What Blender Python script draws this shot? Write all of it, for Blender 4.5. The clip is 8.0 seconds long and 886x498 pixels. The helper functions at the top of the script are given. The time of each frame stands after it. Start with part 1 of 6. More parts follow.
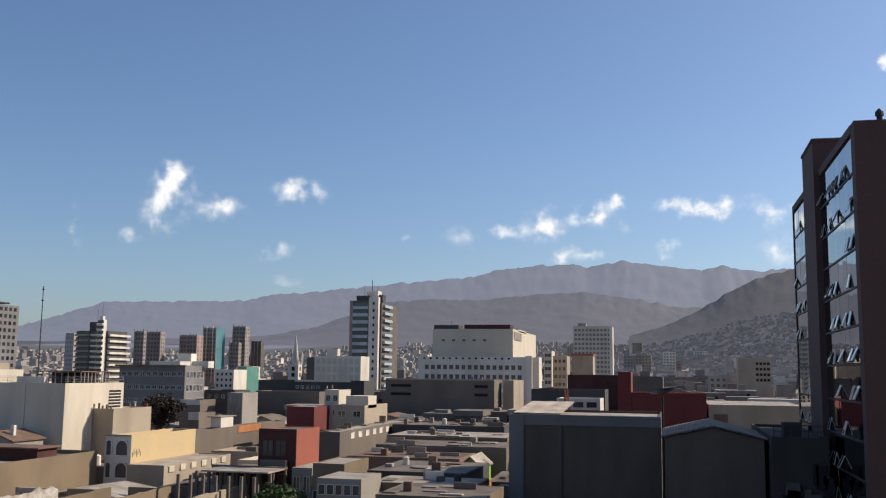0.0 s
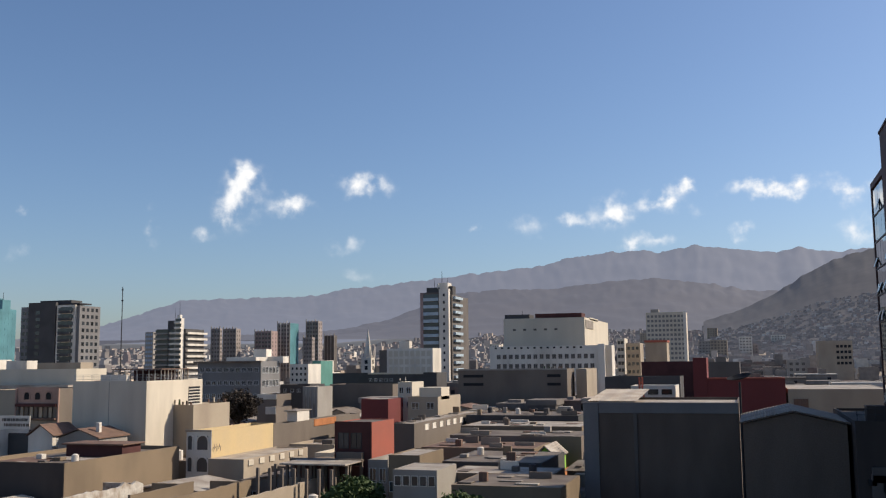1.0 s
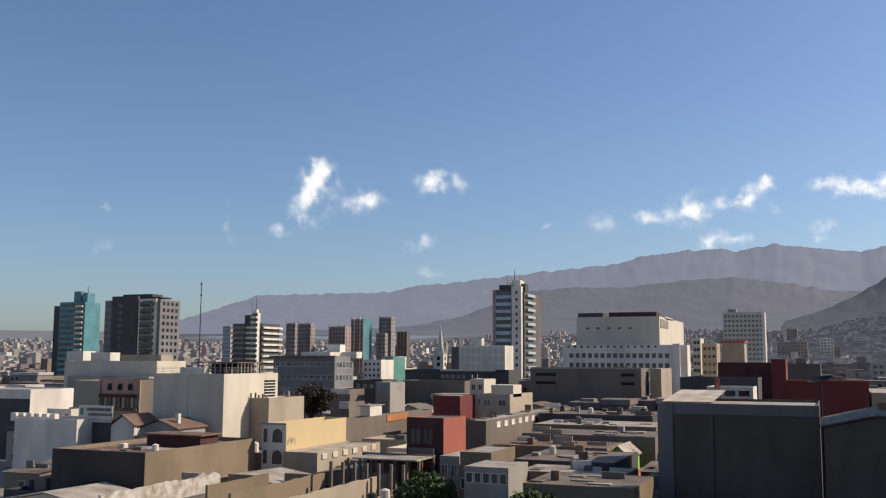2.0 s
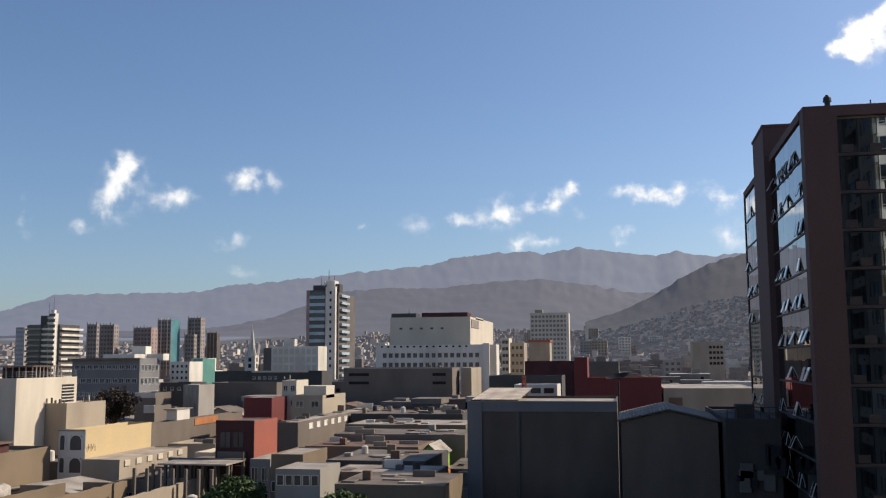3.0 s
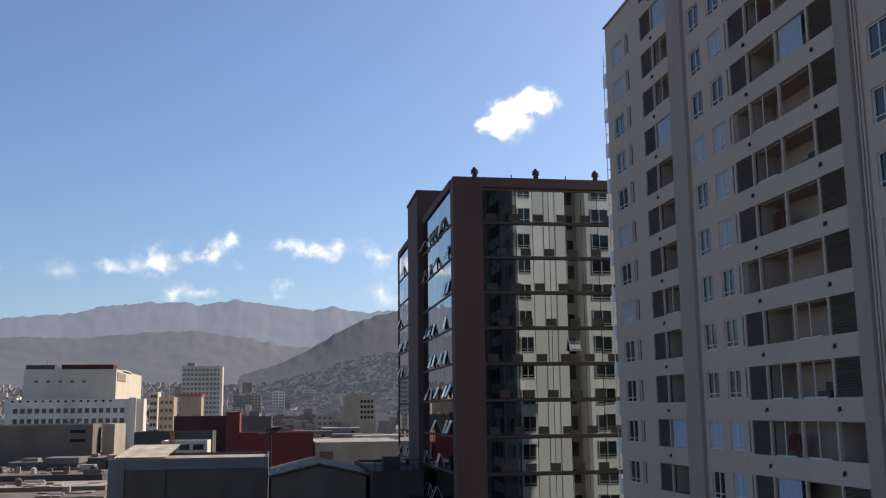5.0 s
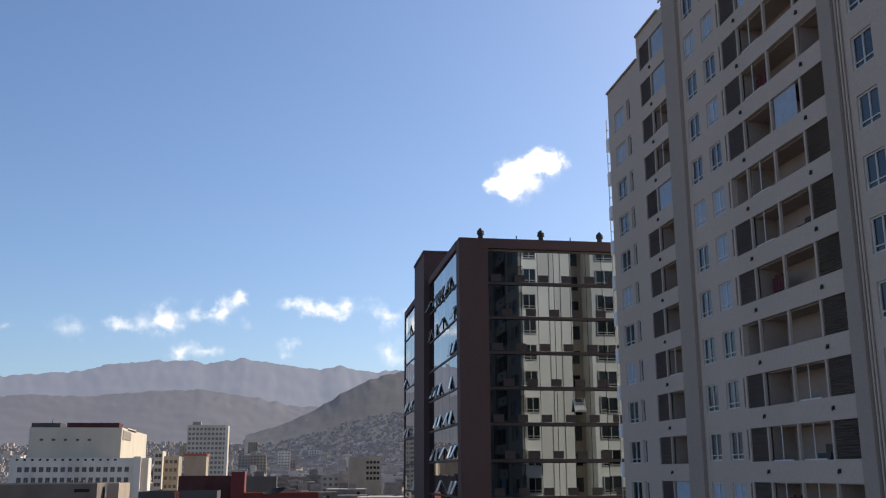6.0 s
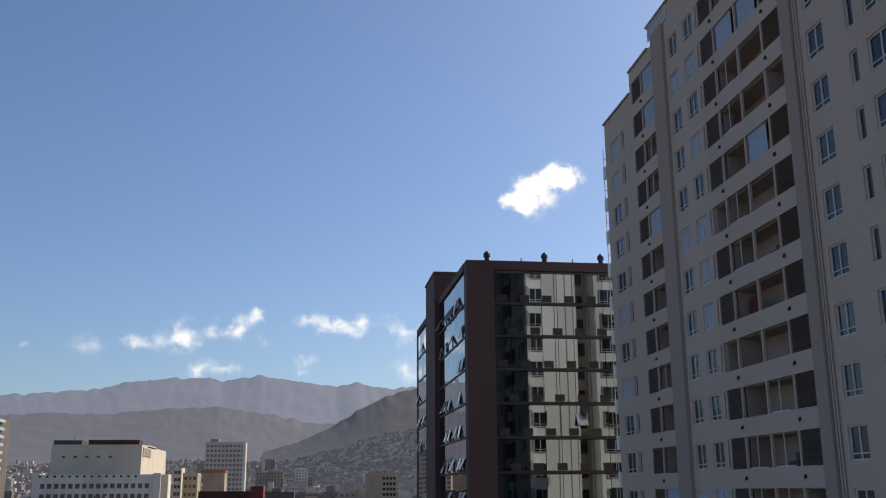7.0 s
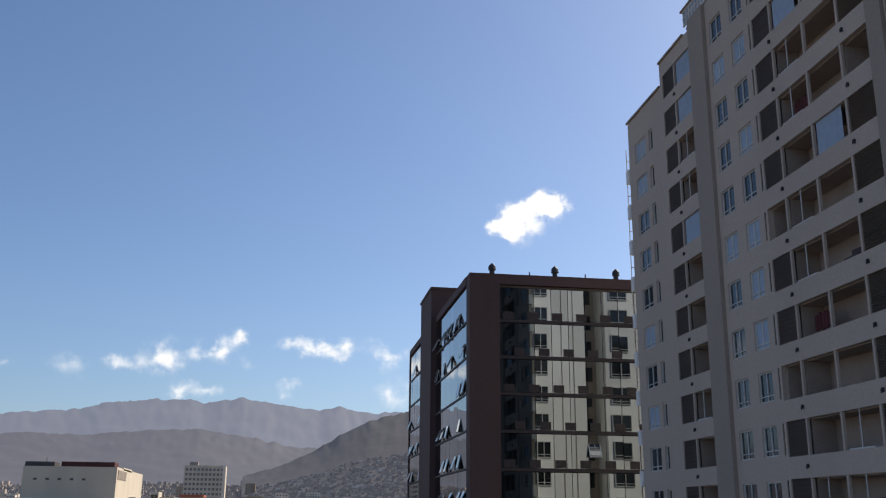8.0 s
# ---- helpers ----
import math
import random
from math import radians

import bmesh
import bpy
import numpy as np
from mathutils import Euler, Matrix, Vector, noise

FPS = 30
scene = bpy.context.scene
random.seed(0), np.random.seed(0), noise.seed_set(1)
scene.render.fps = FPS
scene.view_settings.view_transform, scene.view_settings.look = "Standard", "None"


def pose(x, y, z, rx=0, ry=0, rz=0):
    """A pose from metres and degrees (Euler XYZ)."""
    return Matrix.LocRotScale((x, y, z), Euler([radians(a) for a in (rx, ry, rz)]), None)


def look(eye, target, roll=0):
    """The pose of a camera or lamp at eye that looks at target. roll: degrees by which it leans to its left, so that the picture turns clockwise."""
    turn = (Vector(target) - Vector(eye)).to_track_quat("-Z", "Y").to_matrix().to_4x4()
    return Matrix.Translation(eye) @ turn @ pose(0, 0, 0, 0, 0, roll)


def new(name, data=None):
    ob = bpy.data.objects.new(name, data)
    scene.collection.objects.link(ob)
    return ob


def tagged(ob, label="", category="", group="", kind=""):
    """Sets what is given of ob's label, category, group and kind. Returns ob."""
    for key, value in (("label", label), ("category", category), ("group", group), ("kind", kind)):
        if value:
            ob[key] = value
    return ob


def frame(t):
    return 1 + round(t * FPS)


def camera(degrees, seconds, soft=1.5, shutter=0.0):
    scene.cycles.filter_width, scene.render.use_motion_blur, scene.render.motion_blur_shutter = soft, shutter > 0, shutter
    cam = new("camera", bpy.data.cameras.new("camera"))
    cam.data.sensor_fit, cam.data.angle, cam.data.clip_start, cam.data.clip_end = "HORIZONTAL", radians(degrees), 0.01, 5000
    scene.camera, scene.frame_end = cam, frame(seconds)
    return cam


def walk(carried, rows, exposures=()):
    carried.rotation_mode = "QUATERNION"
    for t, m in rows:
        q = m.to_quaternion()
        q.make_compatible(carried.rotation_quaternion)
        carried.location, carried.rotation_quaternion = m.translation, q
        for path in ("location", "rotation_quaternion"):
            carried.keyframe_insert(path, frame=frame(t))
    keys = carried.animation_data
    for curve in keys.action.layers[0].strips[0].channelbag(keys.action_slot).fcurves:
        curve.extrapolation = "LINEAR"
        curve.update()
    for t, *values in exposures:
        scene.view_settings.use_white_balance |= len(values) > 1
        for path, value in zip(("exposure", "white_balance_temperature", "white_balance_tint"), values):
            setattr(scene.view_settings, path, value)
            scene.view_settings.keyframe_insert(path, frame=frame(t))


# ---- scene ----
# World axes follow the street grid: +y runs up the streets, +x to the sunny side. Eye level is 20 m.
EYE = 20.0
cam = camera(49.5, 8.0, soft=1.2)
PATH = [  # seconds, x, y, z, yaw, pitch, roll
    (0.0, 0, 0, 0, 13.500, 7.314, 0.656), (0.5, 0, 0, 0, 15.597, 7.013, 0.510), (1.0, 0, 0, 0, 17.602, 6.763, -0.596),
    (2.3, 0, 0, 0, 22.380, 6.598, 0.477), (2.5, 0, 0, 0, 19.728, 6.545, 1.108), (3.0, 0, 0, 0, 10.889, 6.626, -0.302),
    (3.5, 0, 0, 0, 3.902, 7.635, -0.319), (4.0, 0, 0, 0, -1.696, 8.664, 0.273), (4.5, 0, 0, 0, -7.731, 9.027, -0.961),
    (4.7, 0, 0, 0, -9.428, 9.139, -0.729), (5.8, 0, -0.3, -0.03, -9.05, 12.5, -0.35), (6.0, 0.018, -1.002, -0.111, -8.971, 13.192, -0.249),
    (6.15, 0.018, -3.4, -0.30, -8.63, 13.43, -0.38), (6.3, 0.016, -5.2, -0.47, -8.38, 13.57, -0.50), (6.5, 0.016, -5.372, -0.484, -8.351, 13.712, -0.502),
    (7.0, 0.023, -5.444, -0.59, -8.005, 14.154, -0.416), (7.5, 0.022, -5.471, -0.59, -7.957, 14.243, -0.482), (7.7, 0.01, -4.8, -0.52, -8.03, 14.42, -0.40),
    (7.8, -0.02, -3.4, -0.39, -8.19, 14.65, -0.22), (7.9, -0.07, -0.55, -0.10, -8.52, 15.15, 0.11), (8.0, -0.122, 2.459, 0.182, -8.856, 15.658, 0.463)]


def seat(x, y, z, yaw, pitch, roll):
    """The camera's pose from its offset, yaw to the left, pitch up and roll."""
    a, b = radians(yaw), radians(pitch)
    eye = Vector((x, y, EYE + z))
    ahead = Vector((-math.sin(a) * math.cos(b), math.cos(a) * math.cos(b), math.sin(b)))
    return look(eye, eye + ahead, roll)


walk(cam, [(t, seat(*row)) for t, *row in PATH], [(0.0, 0.0), (3.0, 0.0), (3.5, -0.05), (4.0, 0.0), (4.7, 0.1), (6.0, 0.22), (6.5, 0.08), (7.0, -0.03), (7.5, -0.03), (8.0, 0.05)])

# ---- light ----
SUN = Vector((0.69, 0.465, 0.605)).normalized()
sun = new("sun", bpy.data.lights.new("sun", "SUN"))
sun.data.energy, sun.data.angle, sun.data.color = 5.0, radians(0.5), (1.0, 0.88, 0.72)
sun.matrix_world = look((60, 30, 120), Vector((60, 30, 120)) - SUN)

world = bpy.data.worlds.new("sky")
scene.world = world
world.use_nodes = True
wn, wl = world.node_tree.nodes, world.node_tree.links
background = wn["Background"]
sky = wn.new("ShaderNodeTexSky")
sky.sky_type, sky.sun_disc = "NISHITA", False
sky.sun_elevation, sky.sun_rotation = math.asin(SUN.z), math.atan2(SUN.x, SUN.y)
sky.altitude, sky.air_density, sky.dust_density, sky.ozone_density = 50, 1.0, 1.15, 4.5
background.inputs["Strength"].default_value = 0.114


def node(kind, *sources, op=None):
    """A world node whose inputs are values or sockets, in order."""
    made = wn.new(kind)
    if op:
        made.operation = op
    for slot, source in zip(made.inputs, sources):
        if source is None:
            continue
        if isinstance(source, bpy.types.NodeSocket):
            wl.new(source, slot)
        else:
            slot.default_value = source
    return made


way = wn.new("ShaderNodeTexCoord").outputs["Generated"]
warp = node("ShaderNodeTexNoise")
wl.new(way, warp.inputs["Vector"])
warp.inputs["Scale"].default_value, warp.inputs["Detail"].default_value = 22, 5
centred = node("ShaderNodeVectorMath", warp.outputs["Color"], (0.5, 0.5, 0.5), op="SUBTRACT").outputs[0]
swirl = node("ShaderNodeVectorMath", centred, (0.032, 0.032, 0.032), op="MULTIPLY").outputs[0]
curl = node("ShaderNodeTexNoise")
wl.new(way, curl.inputs["Vector"])
curl.inputs["Scale"].default_value, curl.inputs["Detail"].default_value = 95, 5
curled = node("ShaderNodeVectorMath", curl.outputs["Color"], (0.5, 0.5, 0.5), op="SUBTRACT").outputs[0]
ripple = node("ShaderNodeVectorMath", curled, (0.016, 0.016, 0.016), op="MULTIPLY").outputs[0]
bent = node("ShaderNodeVectorMath", node("ShaderNodeVectorMath", way, swirl, op="ADD").outputs[0], ripple, op="ADD").outputs[0]
cover = None


def cloud(azimuth, height, wide, high, thick):
    """One cloud of the dome: its place and half sizes in degrees (azimuth to the left), and how thick it is."""
    global cover
    a, e = radians(azimuth), radians(height)
    middle = Vector((-math.sin(a) * math.cos(e), math.cos(a) * math.cos(e), math.sin(e)))
    side = Vector((math.cos(a), math.sin(a), 0))
    top = side.cross(middle)
    off = node("ShaderNodeVectorMath", bent, tuple(middle), op="SUBTRACT").outputs[0]
    u = node("ShaderNodeVectorMath", off, tuple(side / radians(wide)), op="DOT_PRODUCT").outputs["Value"]
    v = node("ShaderNodeVectorMath", off, tuple(top / radians(high)), op="DOT_PRODUCT").outputs["Value"]
    uu = node("ShaderNodeMath", u, u, op="MULTIPLY").outputs[0]
    rr = node("ShaderNodeMath", v, v, op="MULTIPLY").outputs[0]
    sum_ = node("ShaderNodeMath", uu, rr, op="ADD").outputs[0]
    fall = node("ShaderNodeMath", sum_, -0.9, op="MULTIPLY").outputs[0]
    bell = node("ShaderNodeMath", 2.71828, fall, op="POWER").outputs[0]
    amount = node("ShaderNodeMath", bell, thick, op="MULTIPLY").outputs[0]
    cover = amount if cover is None else node("ShaderNodeMath", cover, amount, op="ADD").outputs[0]


cloud(29.3, 10.6, 1.1, 0.9, 0.80)
cloud(30.2, 8.9, 1.0, 1.1, 0.62)
cloud(31.7, 7.7, 0.6, 0.5, 0.36)
cloud(26.6, 9.4, 1.2, 0.65, 0.60)
cloud(22.3, 10.6, 1.4, 0.6, 0.72)
cloud(23.4, 7.1, 1.1, 0.55, 0.36)
cloud(15.6, 8.0, 0.5, 0.35, 0.6)
cloud(12.4, 7.9, 1.1, 0.8, 0.36)
cloud(9.4, 8.2, 0.9, 0.45, 0.6)
cloud(7.2, 8.8, 1.1, 0.8, 0.75)
cloud(4.5, 9.55, 1.1, 0.5, 0.90)
cloud(3.0, 10.1, 0.45, 0.4, 0.8)
cloud(2.7, 8.7, 0.9, 0.4, 0.25)
cloud(5.2, 7.0, 1.3, 0.42, 0.52)
cloud(6.4, 6.6, 0.6, 0.3, 0.5)
cloud(-1.6, 9.6, 1.9, 0.42, 0.95)
cloud(-5.7, 9.2, 1.1, 0.6, 0.75)
cloud(0.05, 7.3, 0.5, 0.55, 0.55)
cloud(-6.1, 7.2, 1.0, 0.7, 0.5)
cloud(34.5, 8.0, 0.5, 0.95, 0.32)
cloud(22.7, 5.3, 1.7, 0.4, 0.20)
cloud(41.6, 8.4, 0.4, 0.3, 0.35)
cloud(41.6, 6.3, 0.7, 0.5, 0.25)
cloud(-12.6, 16.85, 0.65, 0.42, 2.0)
cloud(-13.5, 17.5, 0.8, 0.52, 2.2)
cloud(-14.5, 17.9, 0.8, 0.62, 2.4)
cloud(-15.3, 18.5, 0.62, 0.42, 2.3)
cloud(-15.9, 17.8, 0.5, 0.5, 2.2)
cloud(-14.3, 16.6, 1.5, 0.6, 0.30)
fluff = node("ShaderNodeTexNoise")
wl.new(way, fluff.inputs["Vector"])
fluff.inputs["Scale"].default_value, fluff.inputs["Detail"].default_value = 52, 9
ragged = node("ShaderNodeMath", node("ShaderNodeMath", fluff.outputs[0], 4.2, op="MULTIPLY").outputs[0], -1.25, op="ADD").outputs[0]
dense = node("ShaderNodeMath", cover, ragged, op="MULTIPLY").outputs[0]
shape = wn.new("ShaderNodeMapRange")
shape.interpolation_type = "SMOOTHSTEP"
wl.new(dense, shape.inputs["Value"])
shape.inputs["From Min"].default_value, shape.inputs["From Max"].default_value = 0.06, 0.98
white = wn.new("ShaderNodeMix")
white.data_type = "RGBA"
wl.new(shape.outputs[0], white.inputs["Factor"])
blue = node("ShaderNodeVectorMath", sky.outputs[0], (0.97, 0.98, 1.03), op="MULTIPLY").outputs[0]
wl.new(blue, white.inputs["A"])
white.inputs["B"].default_value = (9.0, 9.0, 9.0, 1)
wl.new(white.outputs["Result"], background.inputs["Color"])


# ---- materials ----
def mat(name, color, rough=0.85, vary=0.25, grain=1.5, fine=18.0, bump=0.15, metal=0.0, stain=None, pieces=0.0, spec=0.3, haze_glow=None, streak=1.0, island=False, wave=0.0):
    """A surface with large blotches, fine grain and relief, in metres of the world. stain: a second colour that wears through;
    pieces: how much each piece differs; streak: above 1 draws the blotches out down the wall."""
    m = bpy.data.materials.new(name)
    m.use_nodes = True
    n, l = m.node_tree.nodes, m.node_tree.links
    shader = n["Principled BSDF"]
    place = n.new("ShaderNodeNewGeometry").outputs["Position"]
    stretch = n.new("ShaderNodeMapping")
    stretch.inputs["Scale"].default_value = (1, 1, 1 / streak)
    l.new(place, stretch.inputs["Vector"])
    big, small = n.new("ShaderNodeTexNoise"), n.new("ShaderNodeTexNoise")
    for tex, scale, detail in ((big, 1 / grain, 5), (small, fine, 3)):
        l.new(stretch.outputs[0] if tex is big else place, tex.inputs["Vector"])
        tex.inputs["Scale"].default_value, tex.inputs["Detail"].default_value = scale, detail
    mixed = n.new("ShaderNodeMix")
    mixed.data_type = "RGBA"
    ramp = n.new("ShaderNodeMapRange")
    ramp.inputs["From Min"].default_value, ramp.inputs["From Max"].default_value = 0.38, 0.68
    l.new(big.outputs[0], ramp.inputs["Value"])
    l.new(ramp.outputs[0], mixed.inputs["Factor"])
    other = stain or [c * (1 - vary) for c in color]
    mixed.inputs["A"].default_value = (*color, 1)
    mixed.inputs["B"].default_value = (*other, 1)
    shade = n.new("ShaderNodeHueSaturation")
    l.new(mixed.outputs["Result"], shade.inputs["Color"])
    value = n.new("ShaderNodeMapRange")
    value.inputs["To Min"].default_value, value.inputs["To Max"].default_value = 1 - vary * 0.6, 1 + vary * 0.6
    value.inputs["From Min"].default_value, value.inputs["From Max"].default_value = 0.3, 0.7
    l.new(small.outputs[0], value.inputs["Value"])
    if pieces:
        each = n.new("ShaderNodeMapRange")
        each.inputs["To Min"].default_value, each.inputs["To Max"].default_value = 1 - pieces, 1 + pieces
        l.new(n.new("ShaderNodeObjectInfo").outputs["Random"], each.inputs["Value"])
        both = n.new("ShaderNodeMath")
        both.operation = "MULTIPLY"
        l.new(each.outputs[0], both.inputs[0])
        l.new(value.outputs[0], both.inputs[1])
        l.new(both.outputs[0], shade.inputs["Value"])
    else:
        l.new(value.outputs[0], shade.inputs["Value"])
    l.new(shade.outputs[0], shader.inputs["Base Color"])
    shader.inputs["Roughness"].default_value, shader.inputs["Metallic"].default_value = rough, metal
    shader.inputs["Specular IOR Level"].default_value = spec
    if wave:
        # corrugations that run up the slope, a hand's width and a half apart
        ridges = n.new("ShaderNodeTexWave")
        ridges.wave_type, ridges.bands_direction = "BANDS", "X"
        ridges.inputs["Scale"].default_value, ridges.inputs["Distortion"].default_value = 0.314 / wave, 0.4
        l.new(place, ridges.inputs["Vector"])
        furrow = n.new("ShaderNodeBump")
        furrow.inputs["Strength"].default_value, furrow.inputs["Distance"].default_value = 0.8, 0.05
        l.new(ridges.outputs["Fac"], furrow.inputs["Height"])
        l.new(furrow.outputs[0], shader.inputs["Normal"])
    elif bump:
        relief = n.new("ShaderNodeBump")
        relief.inputs["Strength"].default_value, relief.inputs["Distance"].default_value = bump, 0.03
        l.new(small.outputs[0], relief.inputs["Height"])
        l.new(relief.outputs[0], shader.inputs["Normal"])
    # emission added to the surface in place of distance haze
    if haze_glow:
        shader.inputs["Emission Color"].default_value = (*haze_glow, 1)
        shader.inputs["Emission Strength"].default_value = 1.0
    if island:
        # tones kept close together: haze's low contrast put into the wall colours
        tone = n.new("ShaderNodeValToRGB")
        tone.color_ramp.interpolation = "CONSTANT"
        tone.color_ramp.elements[0].color = (0.175, 0.15, 0.13, 1)
        tone.color_ramp.elements[1].color = (0.12, 0.106, 0.097, 1)
        tone.color_ramp.elements[1].position = 0.90
        for at, c in ((0.22, (0.22, 0.19, 0.165, 1)), (0.42, (0.28, 0.25, 0.22, 1)), (0.6, (0.46, 0.43, 0.385, 1)), (0.68, (0.20, 0.15, 0.13, 1)), (0.8, (0.40, 0.32, 0.25, 1))):
            tone.color_ramp.elements.new(at).color = c
        l.new(n["Geometry"].outputs["Random Per Island"], tone.inputs[0])
        l.new(tone.outputs[0], mixed.inputs["A"])
        l.new(tone.outputs[0], mixed.inputs["B"])
    return m


M = {}
M["dust"] = mat("dusty_ground", (0.30, 0.25, 0.20), grain=14, fine=1.0, stain=(0.20, 0.17, 0.14))
M["asphalt"] = mat("asphalt", (0.06, 0.06, 0.06), grain=6)
M["white"] = mat("white_render", (0.72, 0.66, 0.57), vary=0.16, grain=4, stain=(0.54, 0.49, 0.42), streak=4)
M["cream"] = mat("cream_render", (0.60, 0.53, 0.42), vary=0.12, grain=6, streak=3)
M["plaster"] = mat("grey_plaster", (0.34, 0.31, 0.27), grain=5, stain=(0.25, 0.22, 0.19), streak=3)
M["beige"] = mat("beige_plaster", (0.40, 0.33, 0.245), grain=5, stain=(0.31, 0.25, 0.19), streak=3)
M["yellow"] = mat("yellow_paint", (0.58, 0.435, 0.23), grain=2.5, stain=(0.53, 0.405, 0.235), streak=2)
M["brown"] = mat("brown_render", (0.235, 0.175, 0.115), grain=5, stain=(0.18, 0.135, 0.09), streak=2)
M["brick"] = mat("red_paint", (0.36, 0.105, 0.07), grain=3, stain=(0.31, 0.10, 0.07))
M["maroon"] = mat("maroon_paint", (0.18, 0.045, 0.043), grain=6, stain=(0.15, 0.04, 0.038), streak=3)
M["darkred"] = mat("dark_red_cladding", (0.095, 0.036, 0.032), grain=2)
M["orange"] = mat("orange_paint", (0.50, 0.20, 0.08), grain=2)
M["teal"] = mat("teal_glass_and_paint", (0.115, 0.27, 0.30), rough=0.4, grain=8)
M["tealwall"] = mat("teal_paint", (0.115, 0.28, 0.235), grain=4)
M["green"] = mat("bright_green_paint", (0.30, 0.55, 0.08), grain=2)
M["charcoal"] = mat("charcoal_render", (0.150, 0.114, 0.090), grain=3.5, stain=(0.108, 0.084, 0.068), streak=3, fine=9)
M["slate"] = mat("slate_grey_render", (0.14, 0.122, 0.108), grain=6)
M["darkgrey"] = mat("dark_grey_render", (0.085, 0.08, 0.078), grain=5)
M["greybrown"] = mat("grey_brown_render", (0.19, 0.155, 0.125), grain=6, streak=3)
M["rose"] = mat("rose_paint", (0.42, 0.27, 0.21), grain=3)
# Concretes of far towers, paled so that haze sits in their colour.
M["redtower"] = mat("hazed_red_concrete", (0.36, 0.26, 0.24), grain=6)
M["browntower"] = mat("hazed_brown_concrete", (0.33, 0.28, 0.26), grain=6)
M["tin"] = mat("weathered_tin", (0.205, 0.168, 0.132), rough=0.7, grain=3, stain=(0.12, 0.09, 0.07), metal=0.1, wave=0.3)
M["tinlight"] = mat("bleached_tin", (0.43, 0.38, 0.315), rough=0.7, grain=3, stain=(0.25, 0.20, 0.16), metal=0.05, wave=0.3)
M["rust"] = mat("rusty_tin", (0.20, 0.12, 0.085), rough=0.8, grain=2, stain=(0.13, 0.085, 0.065), wave=0.3)
M["roof"] = mat("roof_screed", (0.29, 0.25, 0.21), grain=4, stain=(0.20, 0.17, 0.145))
M["pane"] = mat("window_glass", (0.03, 0.035, 0.04), rough=0.08, vary=0.1, bump=0, spec=0.6, pieces=0.6)
M["frame"] = mat("window_frame", (0.55, 0.55, 0.53), rough=0.5, vary=0.05, bump=0)
# Near-black for flat sheets that stand in for the shade inside openings.
M["shade"] = mat("shade_black", (0.02, 0.02, 0.022), vary=0.2)
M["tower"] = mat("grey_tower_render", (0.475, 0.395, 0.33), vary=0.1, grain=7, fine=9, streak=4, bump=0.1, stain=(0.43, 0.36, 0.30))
# Tower render paled for the sunny end: sunlight put into the colour.
M["towerend"] = mat("sunlit_tower_render", (0.80, 0.79, 0.76), vary=0.1, grain=7, fine=9, streak=4)
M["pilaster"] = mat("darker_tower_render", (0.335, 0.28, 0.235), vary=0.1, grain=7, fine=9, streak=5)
M["oxide"] = mat("oxide_brown_cladding", (0.092, 0.054, 0.050), vary=0.15, grain=4, fine=6, streak=3, rough=0.7)
M["mirror"] = mat("coated_glass", (0.275, 0.305, 0.32), rough=0.015, vary=0.04, metal=1.0, bump=0, pieces=0.15)
M["midgrey"] = mat("mid_grey_render", (0.215, 0.205, 0.20), grain=5, streak=3)
M["whitewash"] = mat("warm_whitewash", (0.66, 0.58, 0.46), vary=0.16, grain=4, stain=(0.50, 0.435, 0.345), streak=4)
# Mirror glass darkened in colour to dim the reflection in two bays.
M["darkmirror"] = mat("dim_coated_glass", (0.115, 0.135, 0.145), rough=0.03, vary=0.06, metal=1.0, bump=0, pieces=0.3)
M["screenmesh"] = mat("brown_shade_screen", (0.145, 0.118, 0.103), vary=0.12, grain=2)
M["louvremetal"] = mat("grey_louvre", (0.20, 0.165, 0.14), vary=0.12, grain=2)
# Near-black that carries shade in its colour, for a front and a yard.
M["shadedark"] = mat("shade_dark_render", (0.07, 0.056, 0.05), grain=4, stain=(0.045, 0.038, 0.035), streak=3)
M["mullion"] = mat("dark_mullion", (0.048, 0.036, 0.036), rough=0.5, vary=0.1)
M["leaf"] = mat("leaves", (0.055, 0.09, 0.025), vary=0.4, grain=0.6, rough=0.7)
M["bark"] = mat("bark", (0.10, 0.075, 0.055), grain=0.4)
M["metal"] = mat("galvanised_metal", (0.35, 0.35, 0.36), rough=0.5, metal=0.6)
M["darkmetal"] = mat("dark_metal", (0.04, 0.04, 0.045), rough=0.6)
M["curtain"] = mat("pale_blue_curtain", (0.36, 0.44, 0.54), vary=0.12, grain=4, fine=3, rough=0.9)
M["redcloth"] = mat("red_cloth", (0.10, 0.028, 0.03), grain=0.4)
# Tower render darkened for the balconies: the recess's shade put into colour.
M["loggia"] = mat("shaded_loggia_wall", (0.34, 0.28, 0.24), vary=0.18, grain=1.5)
M["ruin"] = mat("broken_whitewash", (0.56, 0.52, 0.46), vary=0.2, grain=1.2, fine=4, stain=(0.30, 0.23, 0.17), bump=0.12)
M["leafdark"] = mat("dark_leaves", (0.045, 0.032, 0.022), vary=0.4, grain=0.6, rough=0.7)
M["spandrel"] = mat("blue_grey_spandrel", (0.42, 0.50, 0.55), grain=3, rough=0.5)
# The ranges and the far plain glow faintly: haze put in as emission.
M["mount_far"] = mat("far_mountain", (0.022, 0.019, 0.018), vary=0.25, grain=260, fine=0.01, stain=(0.016, 0.015, 0.014), bump=0, haze_glow=(0.182, 0.198, 0.258))
